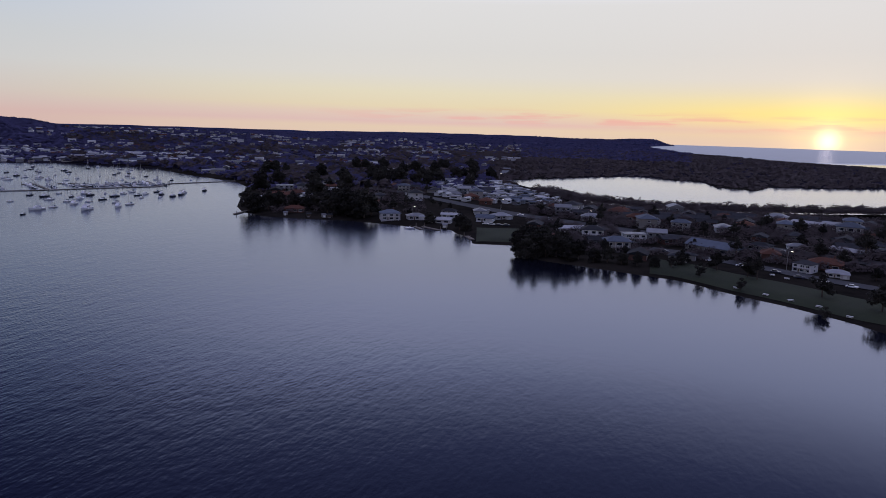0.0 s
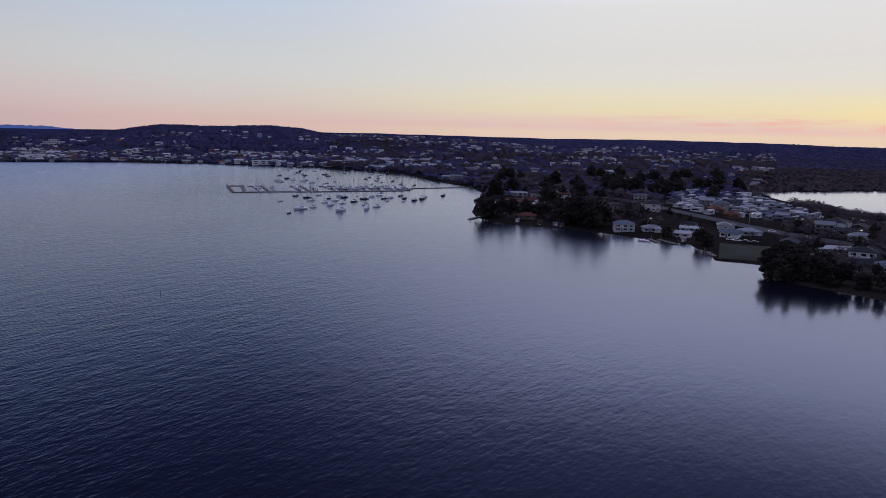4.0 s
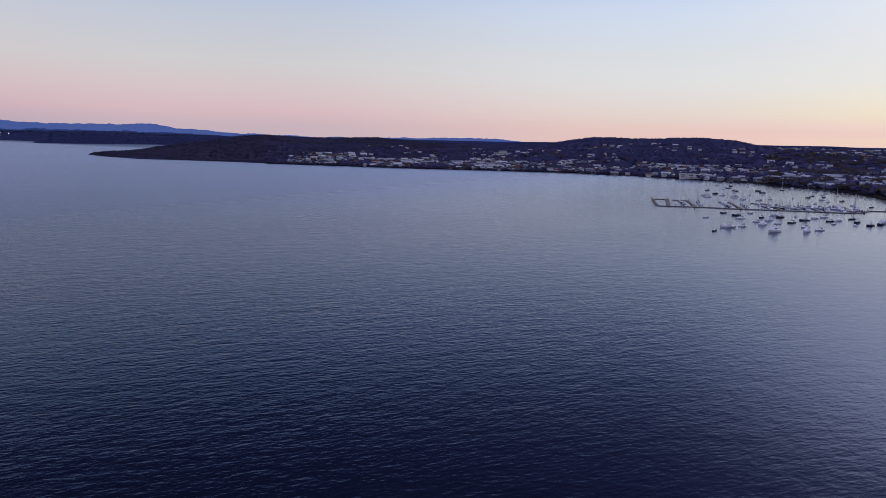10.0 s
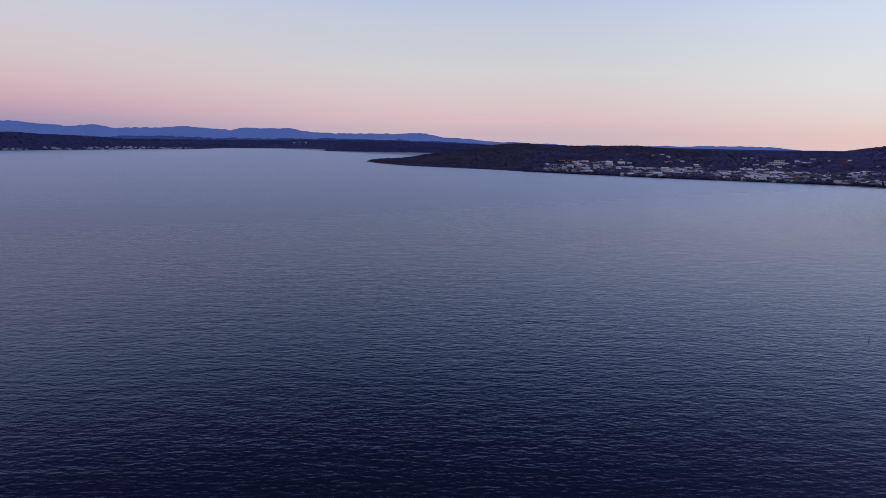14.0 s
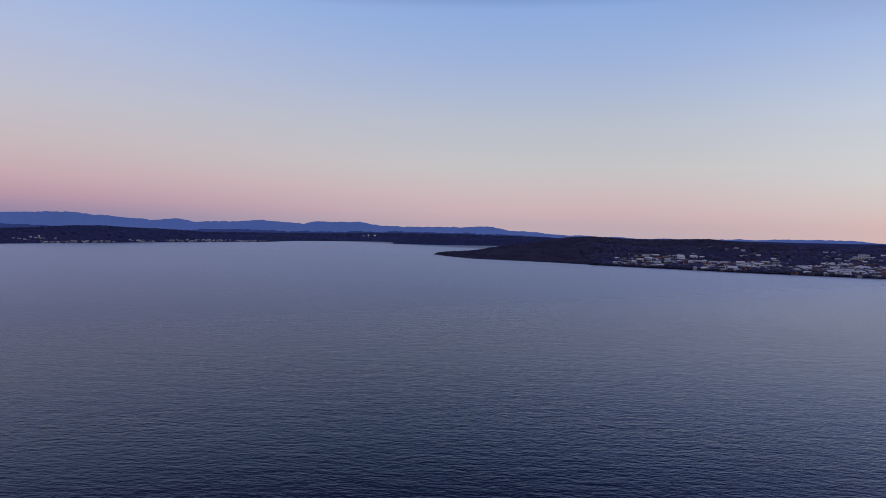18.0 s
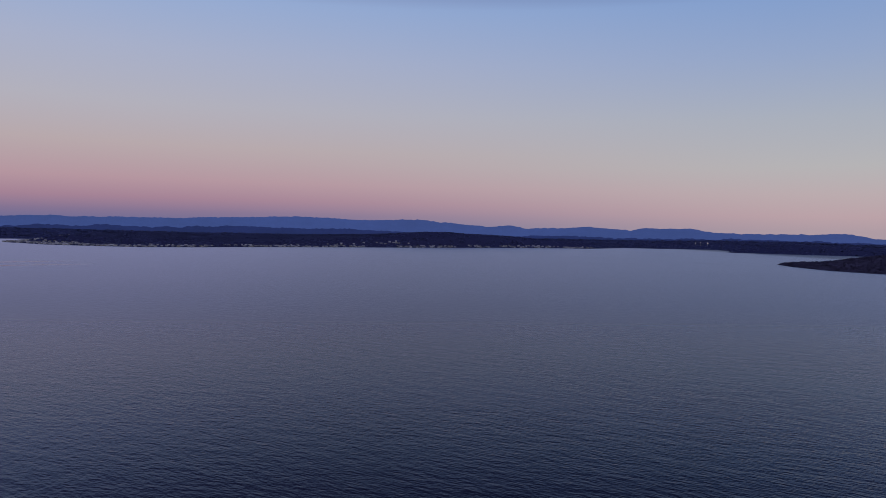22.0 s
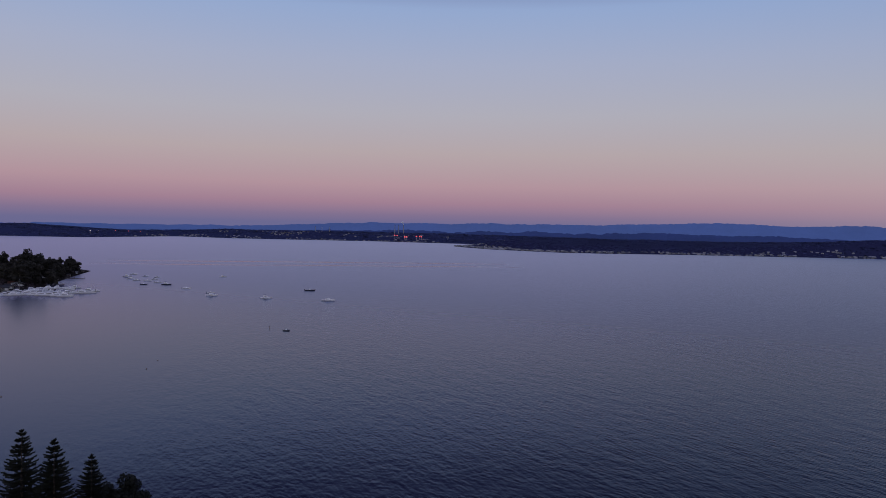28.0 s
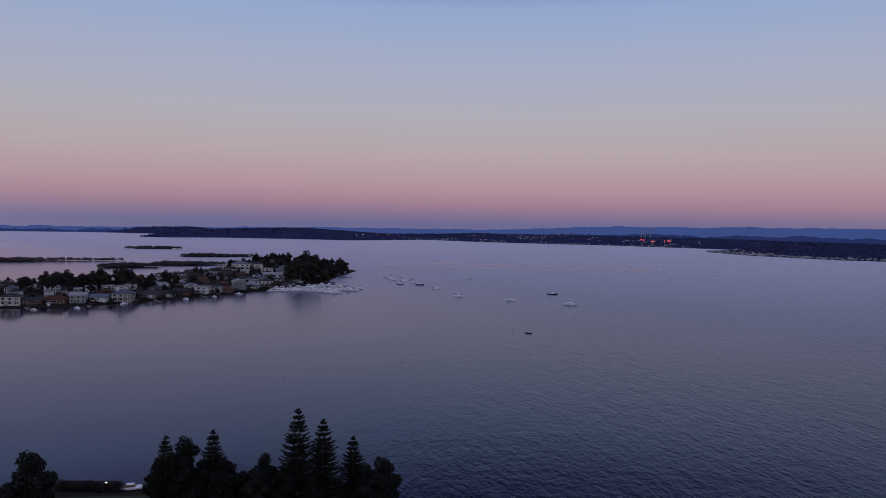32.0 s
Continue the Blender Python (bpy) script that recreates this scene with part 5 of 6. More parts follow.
# ---- woods ----
def canopy(name, places, seed, size, label, squash=0.75, leaves=LEAF_FAR, sprays=13, spray=0.50, sink=0.0):
    """Far tree crowns, too many to count: each a loose ball of leafy sprays, all in one mesh."""
    rnd = np.random.RandomState(seed)
    p = np.array([q[1:] for q in places], float)
    s = rnd.uniform(0.68, 1.22, len(p)) * size
    tall = rnd.uniform(0.85, 1.2, len(p))
    p, s, tall = np.repeat(p, sprays, 0), np.repeat(s, sprays), np.repeat(tall, sprays)
    n = len(p)
    d = rnd.normal(0, 1, (n, 3))
    d /= np.linalg.norm(d, axis=1)[:, None]
    d[:, 2] = np.abs(d[:, 2]) * 1.15 - 0.22
    d *= rnd.uniform(0.5, 1.0, n)[:, None] ** 0.5
    c = p + np.stack([d[:, 0], d[:, 1], (d[:, 2] * squash + 0.6 - sink) * tall], 1) * s[:, None] * (1.0, 1.0, 1.0)
    face = d + (0, 0, 1.1) + rnd.normal(0, 0.34, (n, 3))
    u = np.cross(face, rnd.normal(0, 1, (n, 3)))
    u /= np.linalg.norm(u, axis=1)[:, None]
    w = np.cross(u, face)
    w /= np.linalg.norm(w, axis=1)[:, None]
    u, w = u * (s * spray * rnd.uniform(0.7, 1.3, n))[:, None], w * (s * spray * rnd.uniform(0.55, 1.1, n))[:, None]
    bend = np.cross(u, w) / (s * spray)[:, None] * 0.3
    v = np.stack([c - 0.75 * u - 0.6 * w, c + 0.5 * u - 0.8 * w + bend, c + 0.7 * u + 0.7 * w, c - 0.4 * u + 0.8 * w + bend], 1).reshape(-1, 3)
    me = bpy.data.meshes.new(name)
    me.vertices.add(len(v))
    me.vertices.foreach_set("co", v.ravel())
    me.loops.add(len(v))
    me.loops.foreach_set("vertex_index", np.arange(len(v), dtype=np.int32))
    me.polygons.add(n)
    me.polygons.foreach_set("loop_start", (np.arange(n) * 4).astype(np.int32))
    me.update(calc_edges=True)
    me.materials.append(leaves)
    return tagged(new(name, me), label, "woods", kind="stuff")


def many(az0, az1, r0, r1, n, inland, seaward=1e9, near=1.0, seed=1, keep=0.0):
    """Places in bulk; near > 1 draws them to the nearer edge; keep clears the ground round houses."""
    rnd = np.random.RandomState(seed)
    az = rnd.uniform(az0, az1, n)
    rr = r0 + (r1 - r0) * rnd.uniform(0, 1, n) ** near
    x, y = np.sin(np.radians(az)) * rr, np.cos(np.radians(az)) * rr
    d = land(x, y)
    ok = (d > inland) & (d < seaward)
    x, y, az = x[ok], y[ok], az[ok]
    z = ground_height(x, y)
    out = list(zip(az, x, y, z))
    if keep:
        out = [q for q in out if not any((ox - q[1]) ** 2 + (oy - q[2]) ** 2 < (og * 0.5 + keep) ** 2 for ox, oy, og in TAKEN.get((int(q[1] // 25), int(q[2] // 25)), ()))]
    return out


canopy("hill_woods", many(33, 62, 1420, 2250, 9000, 4, seed=1, keep=1.0), 1, 5.2, "dark eucalypt woods over the town hills", 0.24, LEAF_HAZE_TOWN, 9, 0.84, 0.52)
canopy("hill_woods", many(60, 100, 1450, 2250, 11000, 4, seed=2, keep=1.0), 9, 5.2, "dusky eucalypt woods over the inland hills", 0.28, LEAF_HAZE_INLAND, 9, 0.82, 0.5)
canopy("point_woods", many(33, 47, 1380, 1800, 6500, 1.5, seed=3), 2, 4.6, "dark woods on the lake point", 0.26, LEAF_HAZE_TOWN, 13, 0.76, 0.52)
canopy("suburb_trees", many(46, 95, 1000, 1700, 6000, 3, seed=4, keep=0.5) + many(84, 116, 640, 1500, 4200, 6, seed=5, keep=1.2), 3, 3.9, "dark garden trees among the suburb houses", 0.7, LEAF_HAZE_INLAND, 14, 0.5)
canopy("suburb_bush", [q for q in many(84, 118, 640, 1750, 3000, 8, seed=41, keep=1.0) if settled(q[1], q[2]) < 0.0 and (q[0] < 109 or math.hypot(q[1], q[2]) > 860)], 41, 5.6, "dark stands of tall trees between the suburb streets", 0.8, LEAF_FAR, 22, 0.42)
canopy("inland_woods", many(86, 131, 1500, 3700, 15000, 8, seed=6, keep=1.0) + many(119, 130.5, 3600, 4700, 2200, 3, seed=16), 4, 5.8, "dark flat woods stretching inland", 0.28, LEAF_HAZE_INLAND, 10, 0.85, 0.5)
canopy("dune_woods", many(112, 150, 800, 2400, 14000, 3, seed=7), 5, 3.8, "dark coastal woods between lagoon and sea", 0.55, LEAF_FAR, 11, 0.8, 0.5)
canopy("lagoon_edge_trees", many(114, 150, 540, 700, 3600, 1, seaward=26, seed=8), 6, 4.6, "dark trees lining the lagoon", 0.95, LEAF_FAR, 40, 0.22)
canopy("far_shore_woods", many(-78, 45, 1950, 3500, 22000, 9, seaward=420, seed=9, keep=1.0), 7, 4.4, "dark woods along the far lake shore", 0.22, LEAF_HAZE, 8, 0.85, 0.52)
canopy("shore_trees", many(46, 74, 1120, 1480, 32000, 0.5, seaward=6, seed=12), 12, 2.3, "dark trees along the town foreshore", 0.9, LEAF_HAZE_TOWN, 12, 0.5)
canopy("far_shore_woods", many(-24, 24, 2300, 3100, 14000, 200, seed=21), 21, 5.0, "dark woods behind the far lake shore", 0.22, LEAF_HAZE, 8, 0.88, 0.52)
canopy("far_shore_woods", many(-78, 46, 2900, 4400, 7000, 2, seed=10), 8, 6.5, "blue-grey woods on the far hills", 0.22, LEAF_HAZE_FAR, 10, 0.95, 0.52)
for k, (az0, az1, r0, r1) in enumerate(((-68, -63, 1680, 1750), (-80, -67, 1140, 1190), (-69, -64, 980, 1030), (-66, -59, 1030, 1080), (-65, -57, 1305, 1355))):
    canopy("island_thicket", many(az0, az1, r0, r1, 900, 0.5, seed=20 + k), 20 + k, 3.0, "dark mangrove thicket covering a low island", 0.9, LEAF_FAR, 24, 0.34)

# trees that can be told apart
for az, r, k, s in ((96.5, 500, 0, 1.05), (97.1, 495, 1, 1.0), (98.0, 497, 0, 0.9), (98.8, 505, 1, 1.0), (99.9, 498, 0, 0.85), (100.8, 496, 1, 0.8), (101.6, 500, 0, 0.75),
                    (102.6, 482, 0, 1.15), (103.3, 474, 1, 1.2), (104.1, 470, 0, 1.25), (104.8, 464, 1, 1.2), (105.5, 462, 0, 1.2), (103.7, 492, 0, 1.3), (105.0, 490, 1, 1.2),
                    (106.1, 470, 0, 1.0), (110.9, 440, 1, 0.6), (113.3, 420, 0, 0.7), (113.9, 415, 1, 0.6)):
    put(DENSE[k], az, r, rng.uniform(0, 360), s, gap=7)
for az, r, k, s in ((118.4, 340, 0, 1.0), (118.9, 336, 1, 0.95), (119.6, 340, 0, 0.95), (120.4, 340, 1, 0.9), (121.2, 338, 0, 0.85), (122.1, 334, 1, 0.85), (123.0, 334, 0, 0.62),
                    (124.2, 330, 1, 0.55), (125.3, 330, 0, 0.52), (126.4, 328, 1, 0.45), (127.6, 326, 0, 0.42), (128.9, 326, 1, 0.4), (130.2, 328, 0, 0.36), (130.9, 336, 1, 0.36),
                    (118.9, 356, 0, 0.9), (120.2, 362, 1, 0.9), (121.6, 356, 0, 0.62), (123.4, 352, 1, 0.5), (125.0, 356, 0, 0.45), (126.6, 350, 1, 0.4)):
    put(DENSE[k], az, r, rng.uniform(0, 360), s, gap=6)
for az, r, k, s in ((131.0, 338, 2, 0.75), (133.5, 330, 2, 0.9), (135.7, 322, 4, 1.3), (140.8, 296, 2, 0.95), (144.6, 284, 3, 0.9), (132.4, 314, 4, 0.9), (135.3, 295, 4, 0.8),
                    (143.2, 388, 1, 0.9), (144.2, 434, 1, 0.9), (136.4, 318, 1, 0.6), (140.3, 366, 1, 0.75), (145.6, 330, 3, 1.0), (141.2, 268, 4, 0.7)):
    put(GUMS[k], az, r, rng.uniform(0, 360), s, gap=6)
for az, r, k, s in ((-69.6, 655, 0, 0.85), (-68.6, 650, 1, 0.85), (-67.9, 652, 0, 0.8), (-67.0, 648, 1, 0.85), (-66.0, 650, 0, 1.05), (-64.9, 645, 1, 0.75), (-63.0, 690, 0, 0.7),
                    (-53.0, 720, 0, 1.23), (-52.5, 735, 1, 1.34), (-53.4, 745, 0, 1.23), (-52.6, 765, 1, 1.23), (-52.0, 780, 0, 1.34), (-53.5, 790, 1, 1.0), (-51.6, 790, 0, 0.9),
                    (-51.0, 860, 1, 0.8), (-50.5, 885, 0, 0.8), (-50.2, 915, 1, 0.8), (-50.6, 950, 0, 0.8), (-51.6, 930, 1, 0.8), (-52.5, 900, 0, 0.9), (-52.0, 850, 1, 0.9),
                    (-68.2, 552, 1, 0.35), (-67.6, 544, 1, 0.3), (-66.1, 546, 0, 0.32), (-64.4, 566, 1, 0.4), (-62.0, 584, 0, 0.35), (-60.7, 601, 1, 0.35), (-58.8, 612, 0, 0.32), (-70.5, 541, 1, 0.3), (-71.0, 650, 0, 0.8), (-72.2, 640, 1, 0.75), (-70.4, 668, 1, 0.9), (-65.4, 668, 0, 0.8), (-64.0, 650, 1, 0.7), (-62.2, 668, 0, 0.65), (-61.0, 680, 1, 0.6), (-67.5, 672, 0, 0.9), (-53.1, 812, 1, 1.1), (-54.0, 760, 1, 1.0), (-51.2, 752, 1, 0.9), (-50.9, 772, 0, 0.9), (-69.0, 640, 1, 0.7), (-54.5, 880, 0, 0.8), (-55.8, 920, 1, 0.8), (-57.0, 930, 0, 0.7)):
    put(DENSE[k], az, r, rng.uniform(0, 360), s * (1.0 if r < 620 else 1.25), gap=6)
for a, x, y, z in spots(97, 117, 540, 980, 44, 9, inland=14, patch=-0.2):
    DENSE[rng.randrange(2)].place(x, y, z, rng.uniform(0, 360), rng.uniform(0.8, 1.35))
canopy("garden_trees", many(119, 148, 350, 600, 2500, 6, seed=31, keep=0.2) + many(97, 110.5, 480, 820, 800, 6, seed=32, keep=0.4), 31, 2.8, "dark garden trees and shrubs between the houses", 0.9, LEAF_FAR, 52, 0.19)
canopy("garden_trees", many(-76, -50, 560, 1000, 1500, 6, seed=33, keep=0.3), 32, 2.8, "dark garden trees and shrubs on the peninsula", 0.85, LEAF_FAR, 34, 0.26)
for a, x, y, z in spots(-59.5, -50.0, 850, 985, 34, 9, inland=3):
    DENSE[rng.randrange(2)].place(x, y, z, rng.uniform(0, 360), rng.uniform(0.6, 0.85))
put(DENSE[0], -52.76, 800, 0, 1.85, gap=6)
canopy("foreshore_shrubs", many(-76, -51, 525, 800, 700, 0.5, seaward=7, seed=34), 34, 1.7, "dark shrubs along the peninsula foreshore", 0.8, LEAF_FAR, 26, 0.28)
for az0, az1, r0, r1, n in ((119, 147, 335, 500, 48), (97, 118, 470, 700, 24), (-75, -50, 555, 800, 36)):
    for a, x, y, z in spots(az0, az1, r0, r1, n, 6, inland=5):
        GUMS[rng.randrange(5)].place(x, y, z, rng.uniform(0, 360), rng.uniform(0.4, 0.75))

# the home shore, below the drone: Norfolk pines, park trees, hedge
def stand(kind, x, y, turn, size, gap=3.0):
    free(x, y, gap)
    return kind.place(x, y, ground_at(x, y) - 0.1, turn, size)


for kind, x, y, turn, size in ((NEAR_TREES[0], -107.5, 91.5, 70, 1.04), (NEAR_TREES[1], -102.5, 96.5, 60, 0.9), (NEAR_TREES[1], -111, 89, 200, 0.85),
                               (NEAR_TREES[1], -117.5, 65.5, 120, 1.2), (NEAR_TREES[0], -83.6, 119.0, 30, 0.72), (NEAR_TREES[1], -80.3, 120.0, 90, 1.0), (NEAR_TREES[0], -99, 105, 140, 0.78), (NEAR_TREES[1], -101, 101, 200, 0.62),
                               (NEAR_TREES[0], -95, 107, 250, 0.66), (NEAR_TREES[1], -91, 111, 20, 0.6), (NEAR_TREES[1], -105, 99, 20, 0.62), (NEAR_TREES[0], -97, 101, 320, 0.6), (NEAR_TREES[1], -87, 115, 170, 0.5)):
    stand(kind, x, y, turn, size)
for kind, x, y, turn, size in ((PINES[0], -95, 110, 0, 0.95), (PINES[1], -91, 113.5, 40, 0.935), (PINES[1], -86.2, 117.6, 80, 0.78), (PINES[1], -104.5, 96, 130, 0.82), (PINES[0], -108.5, 88, 200, 0.73)):
    stand(kind, x, y, turn, size)


# ---- boats at their moorings ----
def float_boat(kind, az, r, turn, size=1.0):
    x, y, _ = pol(az, r)
    return kind.place(x, y, 0.0, turn, size)


BAY_MOORINGS = [(81.9, 534), (81.0, 508), (82.9, 545), (85.1, 526), (83.8, 581), (84.6, 598), (82.7, 598), (84.1, 615), (82.4, 621), (85.3, 626), (85.2, 576), (84.2, 563),
                (87.0, 566), (87.9, 553), (87.1, 540), (86.1, 590), (84.9, 639), (86.9, 614), (87.5, 635), (86.3, 639), (88.1, 649), (88.5, 620), (88.7, 600), (89.0, 630),
                (89.8, 649), (90.9, 609), (91.5, 622), (91.7, 639), (90.1, 625), (90.0, 600), (93.2, 659), (80.3, 590), (81.5, 635), (83.3, 644)]
BAY_KINDS = "cdycycyyccrcyycycccryyrcyccccrcryr"
for (az, r), k in zip(BAY_MOORINGS, BAY_KINDS):
    if k == "c":
        float_boat(CRUISERS[rng.choice((0, 1, 2))], az, r, 150 + rng.uniform(-25, 25), rng.uniform(0.75, 1.0))
    elif k == "y":
        float_boat(YACHTS[rng.randrange(3)], az, r, 150 + rng.uniform(-25, 25), rng.uniform(0.75, 0.95))
    else:
        float_boat(RUNABOUTS[0 if k == "r" else 1], az, r, 150 + rng.uniform(-30, 30), 1.0)
float_boat(CRUISERS[0], 85.0, 527, 160, 1.25)
placed = 0
while placed < 40:
    az, r = rng.uniform(79.5, 93.0), rng.uniform(775, 1000)
    x, y, _ = pol(az, r)
    if shore_at(x, y) < -25 and free(x, y, 14):
        float_boat(rng.choice(YACHTS + YACHTS + CRUISERS), az, r, 150 + rng.uniform(-25, 25), rng.uniform(0.75, 0.95))
        placed += 1


def pier(name, a, b, width, label, category, piles=True, group=""):
    """A floating walkway from a to b (heading, distance): deck, fender strips and mooring piles."""
    A, B = Vector(pol(*a)), Vector(pol(*b))
    d = B - A
    ob = base(name, label, category, group)
    ob.matrix_basis = Matrix.Translation(A) @ Matrix.Rotation(math.atan2(d.y, d.x), 4, "Z")
    L = d.length
    n = max(1, int(L / 12))
    for k in range(n):
        bm = bmesh.new()
        box(bm, (k + 0.5) * L / n, 0, 0.35, L / n - 0.15, width, 0.5, bevel=0.05)
        part("deck", bm, CONCRETE if width > 2.5 else TIMBER, ob)
    bm = bmesh.new()
    for s in (-1, 1):
        box(bm, L / 2, s * (width / 2 + 0.07), 0.30, L, 0.14, 0.28)
    part("fender", bm, TIMBER, ob)
    if piles:
        for k in range(n + 1):
            bm = bmesh.new()
            rod(bm, (k * L / n, width / 2 + 0.3, -1.5), (k * L / n, width / 2 + 0.3, 2.6), 0.18, n=6)
            part("pile", bm, TIMBER, ob)
    return ob


# the bay marina: long breakwater walkway, arms behind it, crowded berths
BREAK = [(76.8, 667), (79.5, 674), (82.7, 677), (86.3, 690), (89.9, 702), (90.8, 735), (95.5, 768)]
for a, b in zip(BREAK, BREAK[1:]):
    pier("floating_breakwater", a, b, 3.2, "long concrete floating breakwater walkway with piles", "pontoon", group="bay marina walkways")
ARMS = [((76.8, 667), (76.4, 737)), ((76.4, 737), (77.4, 739)), ((77.4, 739), (77.6, 669)), ((77.9, 733), (78.9, 737)), ((78.9, 737), (79.5, 674)),
        ((81.1, 737), (81.9, 740)), ((81.9, 740), (82.7, 677)), ((84.2, 745), (85.4, 690)), ((84.2, 745), (83.3, 742)), ((87.0, 752), (87.8, 696)), ((89.2, 760), (90.0, 704))]
for k, (a, b) in enumerate(ARMS):
    pier("marina_arm", a, b, 2.2, "floating timber marina arm", "pontoon", piles=k < 6, group="bay marina walkways")
for k in (4, 6, 7, 9, 10):
    (a0, r0), (a1, r1) = ARMS[k]
    for q in range(11):
        u = (q + 0.6) / 11.4
        az, r = a0 + (a1 - a0) * u, r0 + (r1 - r0) * u
        side = 1 if q % 2 else -1
        float_boat(rng.choice(YACHTS + YACHTS + CRUISERS[:2]), az + side * 0.62, r, 90 - az + (0 if side > 0 else 180) + rng.uniform(-6, 6), rng.uniform(0.85, 1.05))
for q in range(14):
    az = 84.5 + q * 0.42
    float_boat(rng.choice(CRUISERS[:2] + YACHTS), az, 697 + (az - 84) * 3.0 + rng.uniform(-3, 14) + 8, 180 - az + rng.uniform(-8, 8), rng.uniform(0.85, 1.1))


def shed_kind(label, w, d, h, wall, roof, open_front=True):
    def build():
        ob = base("boat_shed", label, "boat shed", "waterfront boat sheds")
        bm = bmesh.new()
        box(bm, 0, d / 2 - 0.1, h / 2 - 0.5, w, 0.2, h + 1)
        for s in (-1, 1):
            box(bm, s * (w / 2 - 0.1), 0, h / 2 - 0.5, 0.2, d - 0.4, h + 1)
        part("wall", bm, wall, ob)
        part("roof", roof_mesh(w, d, h, d * 0.2, 0.35, False), roof, ob)
        bm = bmesh.new()
        box(bm, 0, -d / 2 + 0.1, h * 0.42, w * 0.55, 0.12, h * 0.8, bevel=0.03)
        part("door", bm, TRIM if open_front else DOOR, ob)
        bm = bmesh.new()
        box(bm, 0, -d / 2 - 2.0, 0.0, w * 0.5, 4.0, 0.25)
        part("slipway", bm, CONCRETE, ob)
        return ob
    return Kind(build)


SHEDS = [shed_kind("small cream boat shed at the water's edge", 4.2, 6, 2.6, WALL_CREAM, ROOF_ZINC), shed_kind("timber boat shed with a charcoal roof", 5, 6, 2.7, TIMBER, ROOF_CHARCOAL, False)]
for az, r, k in ((99.3, 478, 0), (101.1, 470, 1), (102.3, 467, 0), (102.8, 466, 1), (96.6, 506, 0), (112.1, 428, 0), (-51.0, 800, 0), (-50.4, 850, 1), (-50.0, 890, 0), (-49.7, 920, 1), (-70.2, 540, 0), (-64.4, 562, 1)):
    put(SHEDS[k], az, r, rng.uniform(-10, 10), 0.62, z=0.9, gap=5)
for a, b, w in (((96.3, 505), (95.4, 487), 2.0), ((110.3, 432), (111.6, 419), 2.2), ((109.6, 432), (110.2, 421), 1.8), ((114.4, 386), (113.9, 398), 2.4), ((-50.7, 830), (-49.3, 815), 2.0),
                ((-67.6, 540), (-67.4, 527), 1.8), ((-63.2, 568), (-62.6, 552), 1.8), ((-60.0, 600), (-59.4, 584), 1.8), ((-71.6, 536), (-71.4, 524), 1.8)):
    pier("jetty", a, b, w, "short timber jetty off the shore", "jetty", group="private jetties")
pier("ferry_wharf", (69.0, 1165), (71.8, 1150), 9, "long low wharf off the town foreshore", "wharf", piles=False)

# the peninsula marina
PEN_WALK = [((-55.0, 652), (-47.9, 662)), ((-53.4, 668), (-49.6, 634)), ((-52.2, 690), (-49.4, 700))]
for a, b in PEN_WALK:
    pier("marina_arm", a, b, 2.2, "floating timber marina arm beside the peninsula", "pontoon", group="peninsula marina walkways")
for k, ((a0, r0), (a1, r1)) in enumerate(PEN_WALK):
    n = (30, 15, 10)[k]
    for q in range(n):
        u = (q + 0.5) / n
        side = 1 if q % 2 else -1
        az, r = a0 + (a1 - a0) * u, r0 + (r1 - r0) * u + side * 7.5
        kind = YACHTS[0] if (k, q) in ((0, 28), (1, 2)) else rng.choice(CRUISERS[:2] + CRUISERS[:1] + [RUNABOUTS[0]])
        float_boat(kind, az, r, -az + 90 + side * 90 + rng.uniform(-8, 8), rng.uniform(0.85, 1.1))
for az, r, kind, turn, size in ((-35.4, 597, CRUISERS[0], 35, 0.8), (-32.4, 667, RUNABOUTS[1], 40, 1.8), (-30.5, 581, CRUISERS[1], 30, 1.2), (-39.6, 619, CRUISERS[0], 45, 0.8), (-39.8, 644, RUNABOUTS[0], 40, 1.2),
                                (-41.8, 690, RUNABOUTS[0], 35, 1.3), (-43.4, 732, CRUISERS[2], 30, 0.9), (-45.0, 735, RUNABOUTS[1], 30, 1.3), (-44.9, 783, RUNABOUTS[0], 40, 1.3), (-45.7, 789, CRUISERS[1], 30, 0.9),
                                (-46.2, 814, CRUISERS[1], 45, 0.9), (-46.5, 841, CRUISERS[0], 20, 0.9), (-46.2, 880, CRUISERS[1], 35, 0.9), (-45.3, 849, CRUISERS[1], 30, 0.8), (-44.5, 803, CRUISERS[1], 45, 0.8),
                                (-44.1, 758, RUNABOUTS[0], 30, 1.2), (-39.7, 839, CRUISERS[1], 30, 0.9), (-44.4, 831, CRUISERS[1], 30, 0.8), (-32.2, 416, RUNABOUTS[1], 20, 0.75), (-64.2, 1640, CRUISERS[0], 20, 1.2),
                                (-63.8, 1660, CRUISERS[1], 40, 1.2), (-68.2, 525, RUNABOUTS[0], 10, 1.1), (-65.2, 545, CRUISERS[1], -60, 0.8), (-71.0, 522, RUNABOUTS[0], 20, 1.0), (-60.9, 572, CRUISERS[1], 10, 0.8),
                                (-58.9, 590, RUNABOUTS[0], 0, 1.2), (-57.2, 615, RUNABOUTS[0], 20, 1.3), (109.2, 424, RUNABOUTS[0], 60, 1.1)):
    float_boat(kind, az, r, turn, size)


